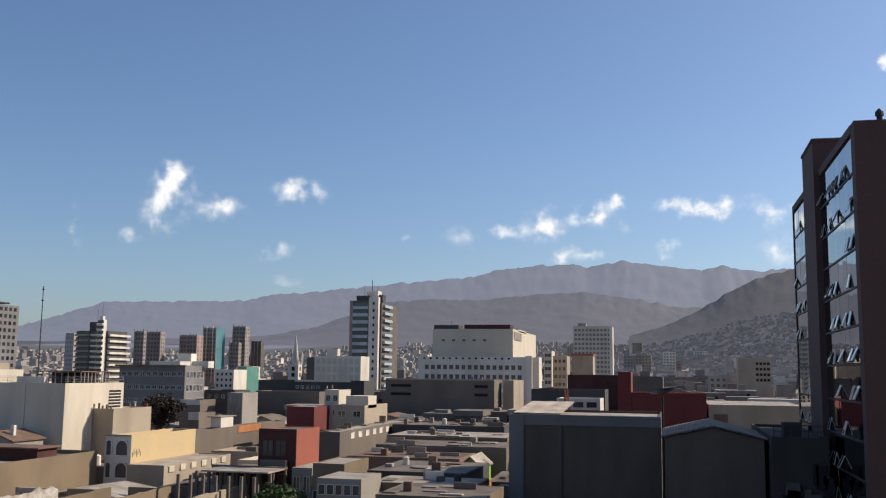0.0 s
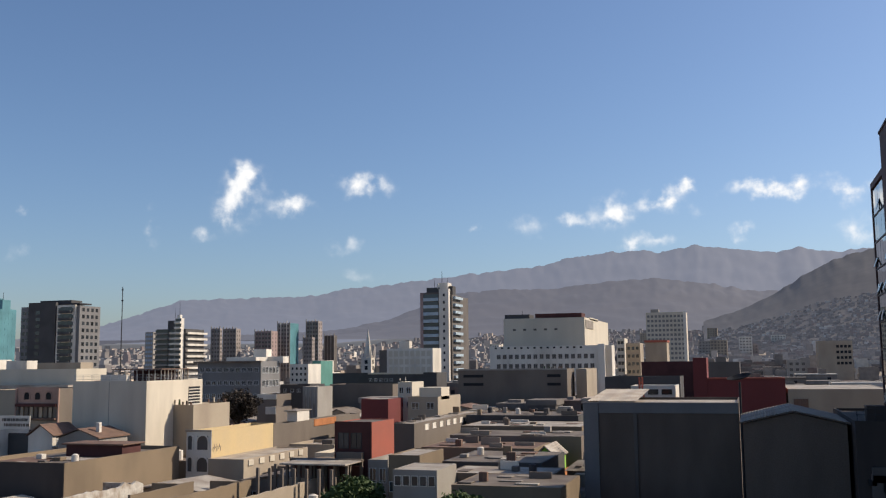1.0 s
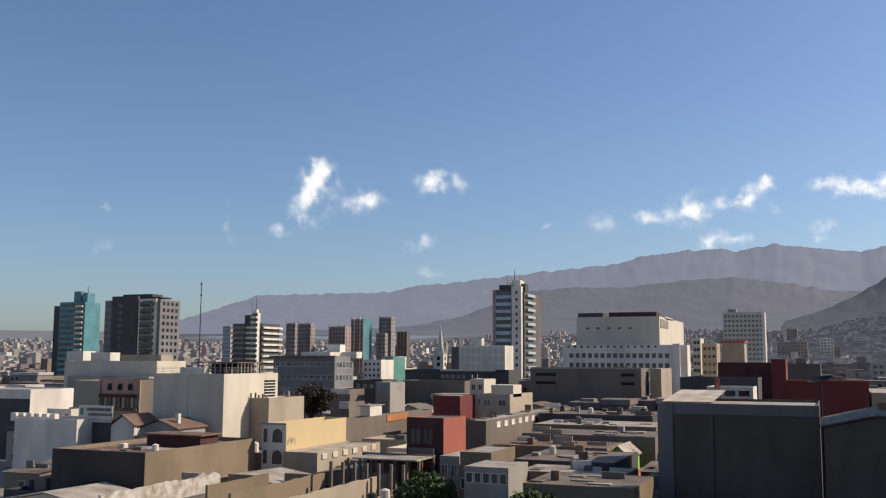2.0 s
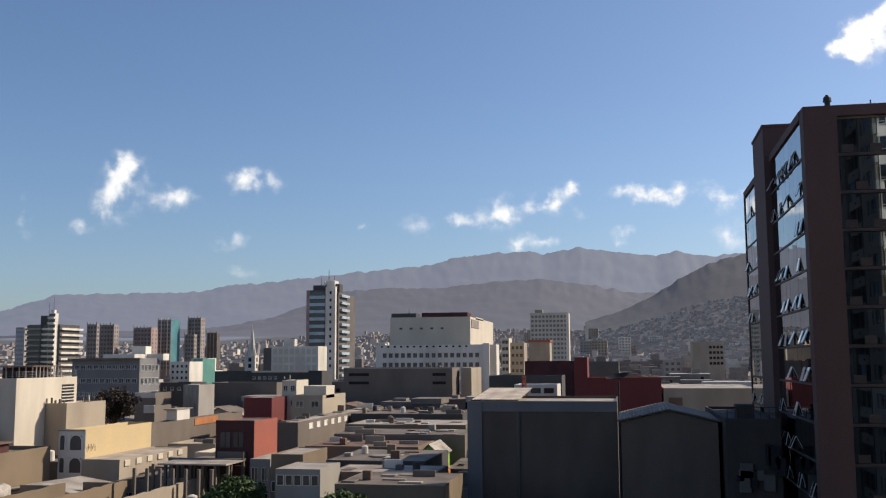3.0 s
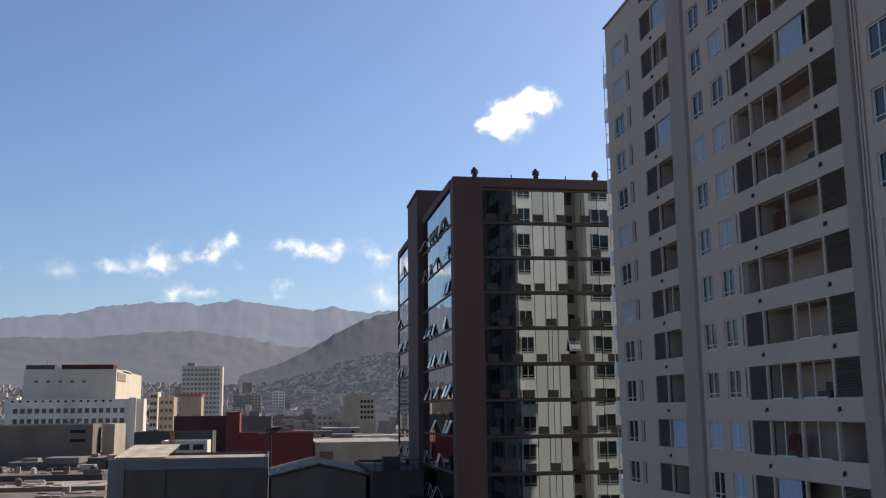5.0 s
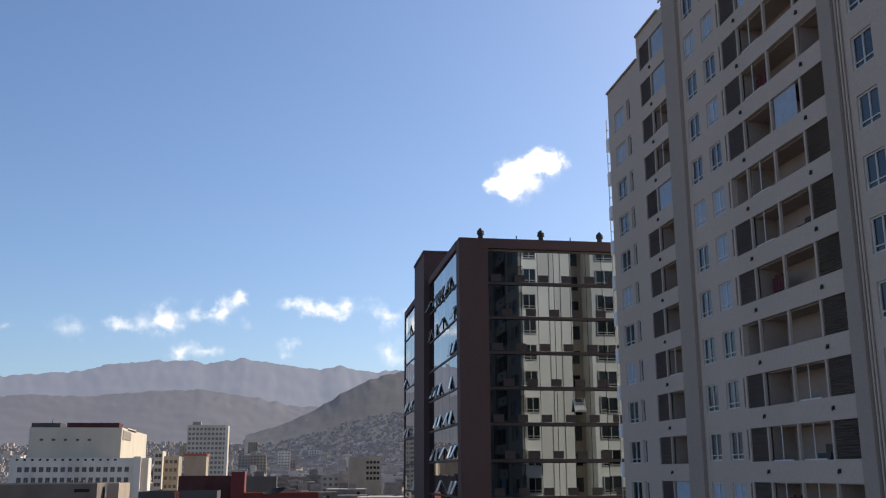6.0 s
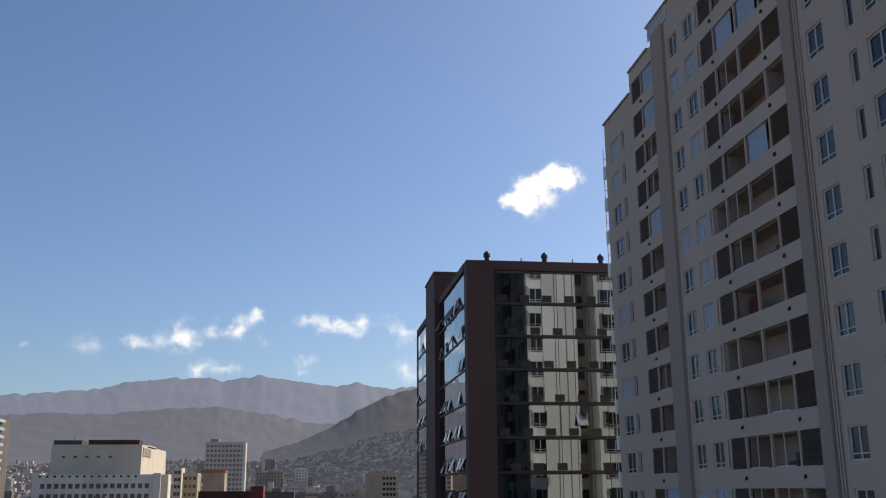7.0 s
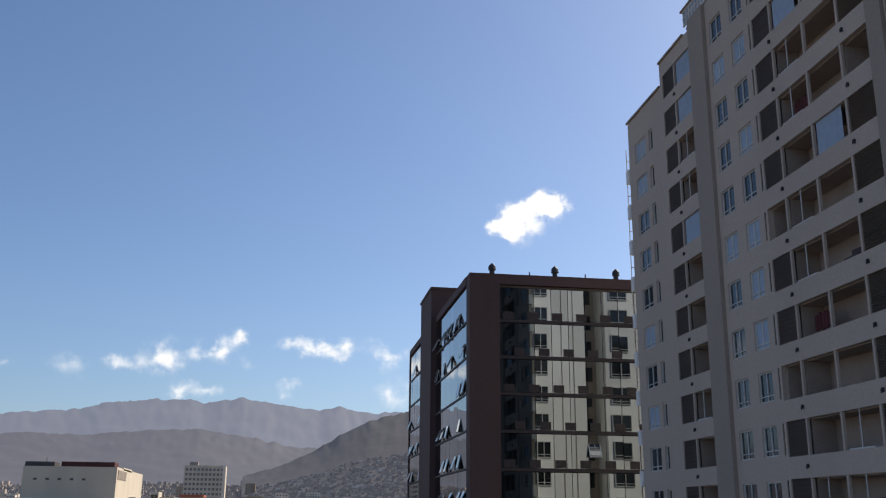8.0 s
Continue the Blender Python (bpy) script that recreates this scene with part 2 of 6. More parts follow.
M["mount_mid"] = mat("middle_mountain", (0.026, 0.022, 0.020), vary=0.3, grain=200, fine=0.015, stain=(0.019, 0.017, 0.016), bump=0, haze_glow=(0.115, 0.118, 0.148))
M["mount_near"] = mat("near_hill", (0.045, 0.038, 0.034), vary=0.3, grain=60, fine=0.06, stain=(0.032, 0.027, 0.025), bump=0, haze_glow=(0.050, 0.053, 0.066))
M["far_plain"] = mat("far_plain", (0.05, 0.044, 0.04), vary=0.3, grain=120, fine=0.02, bump=0, haze_glow=(0.135, 0.138, 0.150))
# A glowing copy of the far walls; the glow stands in for haze.
M["hazy_town"] = mat("hazy_far_walls", (0.26, 0.24, 0.22), vary=0.25, grain=12, fine=0.5, bump=0, island=True, haze_glow=(0.040, 0.042, 0.052))
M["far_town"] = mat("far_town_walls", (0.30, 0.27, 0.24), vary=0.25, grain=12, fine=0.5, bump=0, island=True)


# ---- tools ----
def box(bm, x0, x1, y0, y1, z0, z1, slot=0):
    """Adds a closed box to a bmesh."""
    v = [bm.verts.new((x, y, z)) for z in (z0, z1) for y in (y0, y1) for x in (x0, x1)]
    for q in ((0, 2, 3, 1), (4, 5, 7, 6), (0, 1, 5, 4), (2, 6, 7, 3), (0, 4, 6, 2), (1, 3, 7, 5)):
        bm.faces.new([v[i] for i in q]).material_index = slot


def tube(bm, x, y, z0, z1, r0, r1=None, sides=10, slot=0):
    """Adds an upright tapered tube to a bmesh."""
    r1 = r0 if r1 is None else r1
    rings = [[bm.verts.new((x + r * math.cos(6.28318 * i / sides), y + r * math.sin(6.28318 * i / sides), z)) for i in range(sides)]
             for z, r in ((z0, r0), (z1, max(r1, 0.001)))]
    for i in range(sides):
        j = (i + 1) % sides
        bm.faces.new((rings[0][i], rings[0][j], rings[1][j], rings[1][i])).material_index = slot
    bm.faces.new(rings[0][::-1]).material_index = slot
    bm.faces.new(rings[1]).material_index = slot


def mesh_of(name, bm, *materials):
    me = bpy.data.meshes.new(name)
    bm.to_mesh(me)
    bm.free()
    for m in materials:
        me.materials.append(M[m])
    return me


def part(name, bm, material, parent, label=""):
    """Links a bmesh as one mesh object under a thing or a part. Its points are in the world's place."""
    mats = material if isinstance(material, tuple) else (material,)
    ob = new(name, mesh_of(name, bm, *mats))
    if parent is not None:
        ob.parent = parent
        ob.matrix_parent_inverse = Matrix.Translation(-parent.matrix_basis.translation) if parent.type == "EMPTY" else Matrix()
        if parent.type != "EMPTY":
            ob.matrix_parent_inverse = parent.matrix_basis.inverted()
    return tagged(ob, label)


def thing(name, x, y, z, label, category, group="", kind=""):
    ob = new(name)
    ob.empty_display_size = 0.5
    ob.matrix_basis = Matrix.Translation((x, y, z))
    return tagged(ob, label, category, group, kind)


def piece(name, me, parent, m, label=""):
    """An object on a shared mesh, under a thing, at the world pose m."""
    ob = new(name, me)
    ob.parent = parent
    ob.matrix_parent_inverse = Matrix.Translation(-parent.matrix_basis.translation)
    ob.matrix_basis = m
    return tagged(ob, label)


WINDOWS = {}


def window_mesh(w, h, bars, frame_name, pane_name):
    """A window that faces -y, its foot's middle at the origin: frame, sill and panes."""
    key = (round(w, 2), round(h, 2), bars, frame_name, pane_name)
    if key not in WINDOWS:
        bm = bmesh.new()
        e = min(0.09, w * 0.08)
        foot, head = ([bm.verts.new((-w / 2 + w * i / bars, -0.07, z)) for i in range(bars + 1)] for z in (0, h))
        cells = [bm.faces.new((foot[i], foot[i + 1], head[i + 1], head[i])) for i in range(bars)]
        rim = [edge for edge in bm.edges if len(edge.link_faces) == 1]
        bmesh.ops.inset_individual(bm, faces=cells, thickness=e, depth=-0.05)
        for cell in cells:
            cell.material_index = 1
        sides = bmesh.ops.extrude_edge_only(bm, edges=rim)
        for v in sides["geom"]:
            if isinstance(v, bmesh.types.BMVert):
                v.co.y = 0.02
        WINDOWS[key] = mesh_of("window", bm, frame_name, pane_name)
    return WINDOWS[key]


def near_window(parent, m, w, h, bars, frame_name, pane_name):
    """A window of a near wall: a moulded frame with its low transom, and its pane as a part of it."""
    key = (round(w, 2), round(h, 2), bars, frame_name)
    if key not in WINDOWS:
        bm = bmesh.new()
        e, loops = 0.07, []
        for inset, y in ((0, 0.03), (0, -0.07), (e, -0.07), (e, 0.03)):
            loops.append([bm.verts.new(p) for p in ((-w / 2 + inset, y, inset), (w / 2 - inset, y, inset), (w / 2 - inset, y, h - inset), (-w / 2 + inset, y, h - inset))])
        for k in range(4):
            for i in range(4):
                j = (i + 1) % 4
                bm.faces.new((loops[k][i], loops[k][j], loops[(k + 1) % 4][j], loops[(k + 1) % 4][i]))
        for i in range(1, bars):
            x = -w / 2 + w * i / bars
            box(bm, x - e / 2, x + e / 2, -0.06, 0.02, e, h - e)
        if bars > 1:
            box(bm, -w / 2 + e, w / 2 - e, -0.065, 0.018, 0.26, 0.31)
        WINDOWS[key] = mesh_of("window", bm, frame_name)
    pane_key = (round(w, 2), round(h, 2), pane_name)
    if pane_key not in WINDOWS:
        bm = bmesh.new()
        box(bm, -w / 2 + 0.072, w / 2 - 0.072, -0.01, 0.01, 0.072, h - 0.072)
        WINDOWS[pane_key] = mesh_of("pane", bm, pane_name)
    ob = piece("window", WINDOWS[key], parent, m)
    glass = new("pane", WINDOWS[pane_key])
    glass.parent = ob
    return ob


def windows(parent, face, at, a, b, n, w, h, z, rows=1, pitch=3.0, bars=2, frame_name="frame", pane_name="pane"):
    """Rows of windows on a face: 'front' looks to -y at y = at, 'right' to +x at x = at, 'left' to -x; from a to b along it."""
    me = window_mesh(w, h, bars, frame_name, pane_name)
    turn = {"front": 0, "right": 90, "left": -90, "back": 180}[face]
    for r in range(rows):
        for i in range(n):
            s = a + (b - a) * (i + 0.5) / n
            x, y = (s, at) if face in ("front", "back") else (at, s)
            m = pose(x, y, z + r * pitch, 0, 0, turn)
            if y < 325:
                near_window(parent, m, w, h, bars, frame_name, pane_name)
            else:
                piece("window", me, parent, m)


def building(name, x0, x1, y0, y1, h, wall, label, z0=0.0, roof="roof", parapet=0.6, category="building", group="", thick=0.25):
    """A flat-roofed block: four walls that stand up as a parapet, and the roof deck behind it."""
    top = thing(name, (x0 + x1) / 2, (y0 + y1) / 2, z0, label, category, group)
    bm = bmesh.new()
    loops = []
    for e, z in ((0, z0), (0, h), (thick, h), (thick, z0)):
        loops.append([bm.verts.new(p) for p in ((x0 + e, y0 + e, z), (x1 - e, y0 + e, z), (x1 - e, y1 - e, z), (x0 + e, y1 - e, z))])
    for k in range(4):
        for i in range(4):
            j = (i + 1) % 4
            bm.faces.new((loops[k][i], loops[k][j], loops[(k + 1) % 4][j], loops[(k + 1) % 4][i]))
    part("wall", bm, wall, top)
    bm = bmesh.new()
    box(bm, x0 + thick, x1 - thick, y0 + thick, y1 - thick, h - parapet - 0.3, h - parapet)
    part("roof", bm, roof, top)
    return top


def rise(x, y):
    """The height of the ground: flat in the town, climbing towards the mountains."""
    r = math.hypot(x, y)
    return 0.0 if r < 450 or y < 0 else 70.0 * ((r - 450) / 1550) ** 1.15


# ---- ground and distance ----
def lift(x, y):
    """rise(), brought in gently from the sides."""
    r = math.hypot(x, y)
    s = min(max(y / max(r, 1) / 0.5, 0), 1)
    flat = min(max((math.degrees(math.atan2(-x, y)) - 12) / 12, 0), 1)
    return rise(x, y) * s * (1 - 0.36 * flat)


def sheet(name, azimuths, rows_of, material, label, category):
    """A sheet of ground over azimuths; rows_of gives, for an azimuth in degrees, the points from near to far."""
    verts, faces, n = [], [], 0
    for a in azimuths:
        column = rows_of(a)
        n = len(column)
        verts += column
    for i in range(len(azimuths) - 1):
        for j in range(n - 1):
            k = i * n + j
            faces.append((k, k + n, k + n + 1, k + 1))
    me = bpy.data.meshes.new(name)
    me.from_pydata(verts, [], faces)
    me.materials.append(M[material])
    me.polygons.foreach_set("use_smooth", [True] * len(faces))
    return tagged(new(name, me), label, category, kind="structure")


RINGS = [0.01, 60, 120, 200, 300, 450, 550, 700, 850, 1000, 1200, 1400, 1600, 1900, 2300, 3000, 4800]


def ground_column(a):
    s, c = -math.sin(radians(a)), math.cos(radians(a))
    return [(r * s, r * c, lift(r * s, r * c)) for r in RINGS]


ground = sheet("ground", [i * 3.0 for i in range(-60, 61)], ground_column, "dust", "dusty grey-brown town ground rising to the mountains", "ground")
# the outer ground takes the glowing plain that stands in for haze
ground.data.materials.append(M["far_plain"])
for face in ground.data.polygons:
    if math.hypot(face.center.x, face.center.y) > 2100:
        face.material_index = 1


def range_column(a, crest, near, far, foot, rough, seed):
    """One column of a mountain range: from its foot up to the crest at that azimuth, cut by gullies."""
    out = []
    s, c = -math.sin(radians(a)), math.cos(radians(a))
    height = EYE + far * math.tan(radians(crest)) - foot
    for i in range(31):
        u = i / 30
        r = near + (far - near) * u
        q = Vector((r * s, r * c, seed * 90)) / 430
        broad = 1 - abs(noise.fractal(q, 0.75, 2.1, 7)) * 1.6
        fine = noise.fractal(q * 4.3, 0.7, 2.1, 6)
        crag = noise.fractal(Vector((a * 1.9, seed, u * 7)), 0.8, 2.1, 6) * rough * 0.17
        body = math.sin(math.pi * min(u, 1)) ** 0.7
        out.append((r * s, r * c, foot + height * u ** 1.15 + (broad - 0.8) * rough * 0.25 * body + fine * rough * 0.05 * body + crag * u * u))
    return out


FAR_CREST = ((-70, -20, -10, -4.7, -2.7, -1.6, 2.7, 4.9, 5.9, 7.9, 10.4, 11.6, 16.3, 21, 23.9, 25.2, 32.7, 36.9, 41, 60),
             (5, 6, 6.2, 5.9, 6.25, 6.0, 6.6, 6.25, 6.45, 6.35, 6.05, 5.68, 5.2, 4.65, 4.35, 4.0, 3.75, 2.35, 1.5, 1))
MID_CREST = ((-60, -10, -0.3, 2.3, 5.2, 7.9, 10.9, 14.3, 17, 19, 21, 24, 40), (3.4, 3.6, 3.9, 4.4, 4.8, 4.65, 4.3, 4.3, 4.1, 3.3, 2.55, 2.0, 1.2))
HILL_CREST = ((-60, -25, -10, -6.5, -4.7, -3.15, -1.55, 0.4, 2.5), (7, 8.2, 6.7, 5.95, 5.5, 4.75, 3.75, 2.85, 2.2))
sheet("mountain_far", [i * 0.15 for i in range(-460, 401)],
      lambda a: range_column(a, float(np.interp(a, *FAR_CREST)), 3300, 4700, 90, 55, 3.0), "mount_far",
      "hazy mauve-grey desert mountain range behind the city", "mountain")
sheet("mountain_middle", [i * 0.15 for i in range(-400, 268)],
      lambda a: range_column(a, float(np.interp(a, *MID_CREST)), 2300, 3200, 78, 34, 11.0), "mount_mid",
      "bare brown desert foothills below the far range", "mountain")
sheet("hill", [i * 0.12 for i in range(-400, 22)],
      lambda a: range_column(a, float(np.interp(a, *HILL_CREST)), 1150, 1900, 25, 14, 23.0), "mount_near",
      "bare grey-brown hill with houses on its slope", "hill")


# ---- the residential tower ----
def tower():
    label = "tall light-grey rendered apartment tower with recessed balconies"
    T = thing("apartment_tower", 33, 42, 0, label, "apartment tower")
    X, D, END, NEAR = 22.5, 0.25, 63.0, 14.0
    columns = [(14.6, 16.2, "w"), (18.2, 24.4, "f"), (26.5, 28.2, "w"), (28.95, 29.55, "n"), (31.35, 32.8, "w"), (34.85, 44.35, "F"),
               (44.55, 44.70, "s"), (45.25, 46.7, "w"), (47.7, 49.2, "w"), (51.75, 56.4, "B"), (58.55, 59.2, "n"), (59.85, 61.75, "w")]
    FLOORS = [20.62 + 2.575 * k for k in range(-7, 11)]

    def top(y):
        return 47.2 if y > 56.8 else 48.8 if y > 52.8 else 50.3

    bm = bmesh.new()
    edge = NEAR
    for a, b, kind in columns:
        for lo, hi in ((edge, a),):
            cuts = [lo] + [c for c in (52.8, 56.8) if lo < c < hi] + [hi]
            for p, q in zip(cuts, cuts[1:]):
                box(bm, X, X + D, p, q, 0, top((p + q) / 2))
        z = 0.0
        for floor_level in FLOORS:
            zb, zt = (floor_level - 0.2, floor_level + 1.4) if kind in "fFB" else (floor_level - 0.1, floor_level + 1.35)
            if zt > top(a) - 0.15:
                break
            box(bm, X, X + D, a, b, z, zb)
            z = zt
        box(bm, X, X + D, a, b, z, top((a + b) / 2))
        edge = b
    box(bm, X, X + D, edge, END, 0, 47.2)
    part("wall", bm, "tower", T)
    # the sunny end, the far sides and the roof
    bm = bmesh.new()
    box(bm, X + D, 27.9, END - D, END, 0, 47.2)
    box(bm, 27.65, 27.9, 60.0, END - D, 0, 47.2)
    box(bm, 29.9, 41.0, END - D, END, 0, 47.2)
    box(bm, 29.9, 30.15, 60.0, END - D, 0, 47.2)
    part("end_wall", bm, "towerend", T, "end wall with full sun put into its pale colour")
    bm = bmesh.new()
    box(bm, 24.6, 41.0, NEAR, 52.8, 0, 49.2)
    box(bm, 24.6, 41.0, 52.8, 56.8, 0, 48.1)
    box(bm, 24.6, 41.0, 56.8, 60.0, 0, 46.7)
    part("core", bm, "tower", T)
    bm = bmesh.new()
    for p, q, h in ((NEAR, 52.8, 49.3), (52.8, 56.8, 48.2), (56.8, END - D, 46.8)):
        box(bm, X + D, 41.0, p, q, h - 0.1, h + 0.1)
    part("roof", bm, "roof", T)
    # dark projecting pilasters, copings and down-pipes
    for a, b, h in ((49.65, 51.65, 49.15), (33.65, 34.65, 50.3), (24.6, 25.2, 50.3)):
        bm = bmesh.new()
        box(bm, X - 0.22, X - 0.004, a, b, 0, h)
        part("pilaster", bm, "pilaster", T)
    for a, b, h in ((56.8, END + 0.1, 47.2), (52.8, 56.79, 48.8), (14.0, 52.79, 50.3)):
        bm = bmesh.new()
        box(bm, X - 0.12, X + 0.4, a, b, h, h + 0.12)
        part("coping", bm, "pilaster", T)
    for y in (33.52, 33.3, 51.70):
        bm = bmesh.new()
        tube(bm, X - 0.07, y, 0, 49.0, 0.05, sides=8)
        part("down_pipe", bm, "tower", T, "painted down-pipe")
    # white roof-terrace railing above the first pilaster
    # pale blue sheet behind the bars: sky light put into its colour
    bm = bmesh.new()
    box(bm, X - 0.03, X - 0.006, 49.0, 52.5, 49.2, 50.2)
    rail = part("terrace_opening", bm, "curtain", T, "pale sheet coloured like a sky-lit terrace opening")
    for i in range(9):
        bm = bmesh.new()
        y = 49.05 + i * 0.42
        box(bm, X - 0.07, X - 0.032, y, y + 0.07, 49.2, 50.2)
        part("bar", bm, "white", rail)
    for z in (49.2, 49.68, 50.13):
        bm = bmesh.new()
        box(bm, X - 0.09, X - 0.072, 49.0, 52.5, z, z + 0.07)
        part("rail", bm, "white", rail)

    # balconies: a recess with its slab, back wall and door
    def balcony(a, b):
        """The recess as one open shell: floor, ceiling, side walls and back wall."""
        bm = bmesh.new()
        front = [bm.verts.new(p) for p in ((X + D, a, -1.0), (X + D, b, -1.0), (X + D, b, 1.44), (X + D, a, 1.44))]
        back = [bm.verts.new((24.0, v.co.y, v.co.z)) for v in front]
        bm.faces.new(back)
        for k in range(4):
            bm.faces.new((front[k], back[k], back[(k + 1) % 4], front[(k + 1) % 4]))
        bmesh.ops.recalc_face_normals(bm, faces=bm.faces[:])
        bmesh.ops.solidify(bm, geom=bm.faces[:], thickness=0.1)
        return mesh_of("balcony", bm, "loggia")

    def door_mesh(w):
        """A glazed balcony door with its frame as one moulded sheet."""
        bm = bmesh.new()
        loops = []
        for inset, x in ((0, 23.99), (0, 23.92), (0.06, 23.92), (0.06, 23.95)):
            loops.append([bm.verts.new(p) for p in ((x, -w / 2 + inset, -1.0 + inset), (x, w / 2 - inset, -1.0 + inset), (x, w / 2 - inset, 1.05 - inset), (x, -w / 2 + inset, 1.05 - inset))])
        for k in range(3):
            for q in range(4):
                bm.faces.new((loops[k][q], loops[k][(q + 1) % 4], loops[k + 1][(q + 1) % 4], loops[k + 1][q]))
        bm.faces.new(loops[3]).material_index = 1
        return mesh_of("balcony_door", bm, "frame", "pane")

    door = door_mesh(1.7)
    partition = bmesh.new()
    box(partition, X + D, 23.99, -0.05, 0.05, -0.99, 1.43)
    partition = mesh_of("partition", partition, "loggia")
    joint = bmesh.new()
    box(joint, -0.03, 0.03, 0.002, 0.03, -1.0, 1.6)
    joint = mesh_of("panel_joint", joint, "plaster")
    rng = random.Random(5)
    big, small, last = balcony(34.85, 44.35), balcony(51.75, 56.4), balcony(18.2, 24.4)
    post = bmesh.new()
    box(post, X + 0.01, X + 0.14, -0.07, 0.07, -0.2, 1.4)
    post = mesh_of("post", post, "tower")
    slim = bmesh.new()
    tube(slim, X + 0.06, 0, -0.2, 1.4, 0.03, sides=6)
    box(slim, X + 0.02, X + 0.1, -0.9, 0.9, -0.2, -0.14)
    slim = mesh_of("sliding_frame", slim, "frame")

    def slatted(name, half, n, deep, material):
        """A slatted screen as one folded sheet between the sill and the lintel."""
        bm, rows = bmesh.new(), []
        for i in range(2 * n + 1):
            z = -0.2 + 1.6 * i / (2 * n)
            rows.append([bm.verts.new((X + 0.05 + deep * (i % 2), y, z)) for y in (-half, half)])
        for a, b in zip(rows, rows[1:]):
            bm.faces.new((a[0], a[1], b[1], b[0]))
        bmesh.ops.solidify(bm, geom=bm.faces[:], thickness=0.015)
        return mesh_of(name, bm, material)

    louvre = slatted("louvre", 0.98, 14, 0.06, "louvremetal")
    mesh_panel = slatted("screen", 0.86, 7, 0.012, "screenmesh")
    blind = bmesh.new()
    folds = []
    for i in range(25):
        y = -1.2 + i * 0.1
        folds.append([blind.verts.new((X + 0.10 + 0.05 * (i % 2), y, z)) for z in (-0.19, 1.39)])
    for i in range(24):
        blind.faces.new((folds[i][0], folds[i + 1][0], folds[i + 1][1], folds[i][1]))
    blind = mesh_of("curtain", blind, "curtain")
    spout = bmesh.new()
    box(spout, X - 0.1, X - 0.004, -0.045, 0.045, 0, 0.17)
    box(spout, X - 0.13, X - 0.1, -0.035, 0.035, -0.05, 0.1)
    spout = mesh_of("spout", spout, "darkmetal")
    cloth = bmesh.new()
    for i in range(5):
        box(cloth, X + 0.5, X + 0.56, -0.6 + i * 0.26, -0.38 + i * 0.26, 0.1 - 0.05 * (i % 3), 0.75 + 0.1 * (i % 2))
    cloth = mesh_of("laundry", cloth, "redcloth")
    bench = bmesh.new()
    box(bench, X + 0.5, X + 0.95, -0.5, 0.5, -0.5, 0.1)
    box(bench, X + 0.9, X + 1.0, -0.5, 0.5, 0.1, 0.5)
    bench = mesh_of("seat", bench, "darkgrey")
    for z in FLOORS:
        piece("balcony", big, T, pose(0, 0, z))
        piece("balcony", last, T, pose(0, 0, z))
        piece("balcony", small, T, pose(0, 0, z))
        for y in (36.97, 39.75, 42.57, 54.55, 21.3):
            piece("post", post, T, pose(0, y, z))
        for y in (36.97, 42.57, 54.55, 21.3):
            piece("partition", partition, T, pose(0, y, z))
        for y in (36.05, 38.4, 41.2, 19.7, 22.8):
            piece("balcony_door", door, T, pose(0, y, z))
        piece("screen", mesh_panel, T, pose(0, 55.48, z), "dark shade screen")
        if rng.random() < 0.85:
            piece("screen", mesh_panel, T, pose(0, 43.46, z), "dark shade screen")
        if rng.random() < 0.85:
            piece("louvre", louvre, T, pose(0, 35.9, z), "grey louvred screen")
        for y, chance in ((38.5, 0.22), (41.3, 0.14), (53.3, 0.30)):
            if rng.random() < chance:
                piece("curtain", blind, T, pose(0, y, z, 0, 0, 0) @ Matrix.Diagonal((1, 0.85, 1, 1)), "pale blue curtain")
            elif rng.random() < 0.4:
                piece("sliding_frame", slim, T, pose(0, y, z))
        if rng.random() < 0.3:
            piece("laundry", cloth, T, pose(0, rng.choice((38.4, 41.2)), z), "dark red cloth hung out")
        if rng.random() < 0.4:
            piece("seat", bench, T, pose(0, rng.choice((38.6, 40.6, 41.5)), z))
        for y in (36.6, 42.65, 54.5):
            piece("spout", spout, T, pose(0, y, z - 0.75), "black waste pipe spout")
        for y, w in ((15.4, 1.6), (27.35, 1.7), (32.075, 1.45), (45.975, 1.45), (48.45, 1.5), (60.8, 1.9)):
            if z + 1.4 < top(y):
                kind = rng.choice(("pane", "pane", "pane", "pane", "curtain"))
                near_window(T, pose(X + 0.14, y, z - 0.1, 0, 0, -90), w, 1.45, 2, "frame", kind)
        for y, w in ((29.25, 0.6), (58.875, 0.65)):
            if z + 1.4 < top(y):
                near_window(T, pose(X + 0.16, y, z - 0.1, 0, 0, -90), w, 1.45, 1, "frame", "pane")
        piece("vent_slot", window_mesh(0.15, 1.45, 1, "darkmetal", "shade"), T, pose(X + 0.12, 44.625, z - 0.1, 0, 0, -90))
        # the sunny end: corner windows, square openings, a second stack further along
        if z + 1.6 < 47:
            for x, w, h, low, pane_name in ((23.55, 1.35, 1.5, 0, "pane"), (31.4, 1.9, 1.6, 0, "pane"), (34.6, 1.5, 1.5, 0, "pane"), (37.6, 1.5, 1.5, 0, "slate")):
                near_window(T, pose(x, END + 0.03, z + low, 0, 0, 180), w, h, 2, "frame", pane_name)
            piece("recess_window", window_mesh(1.2, 1.4, 1, "darkmetal", "pane"), T, pose(28.9, 60.02, z, 0, 0, 180))
            for x in (25.6, 26.75):
                piece("panel_joint", joint, T, pose(x, END, z))
            bm = bmesh.new()
            box(bm, X - 0.1, X + 0.3, END + 0.004, END + 0.5, z - 0.95, z + 0.02)
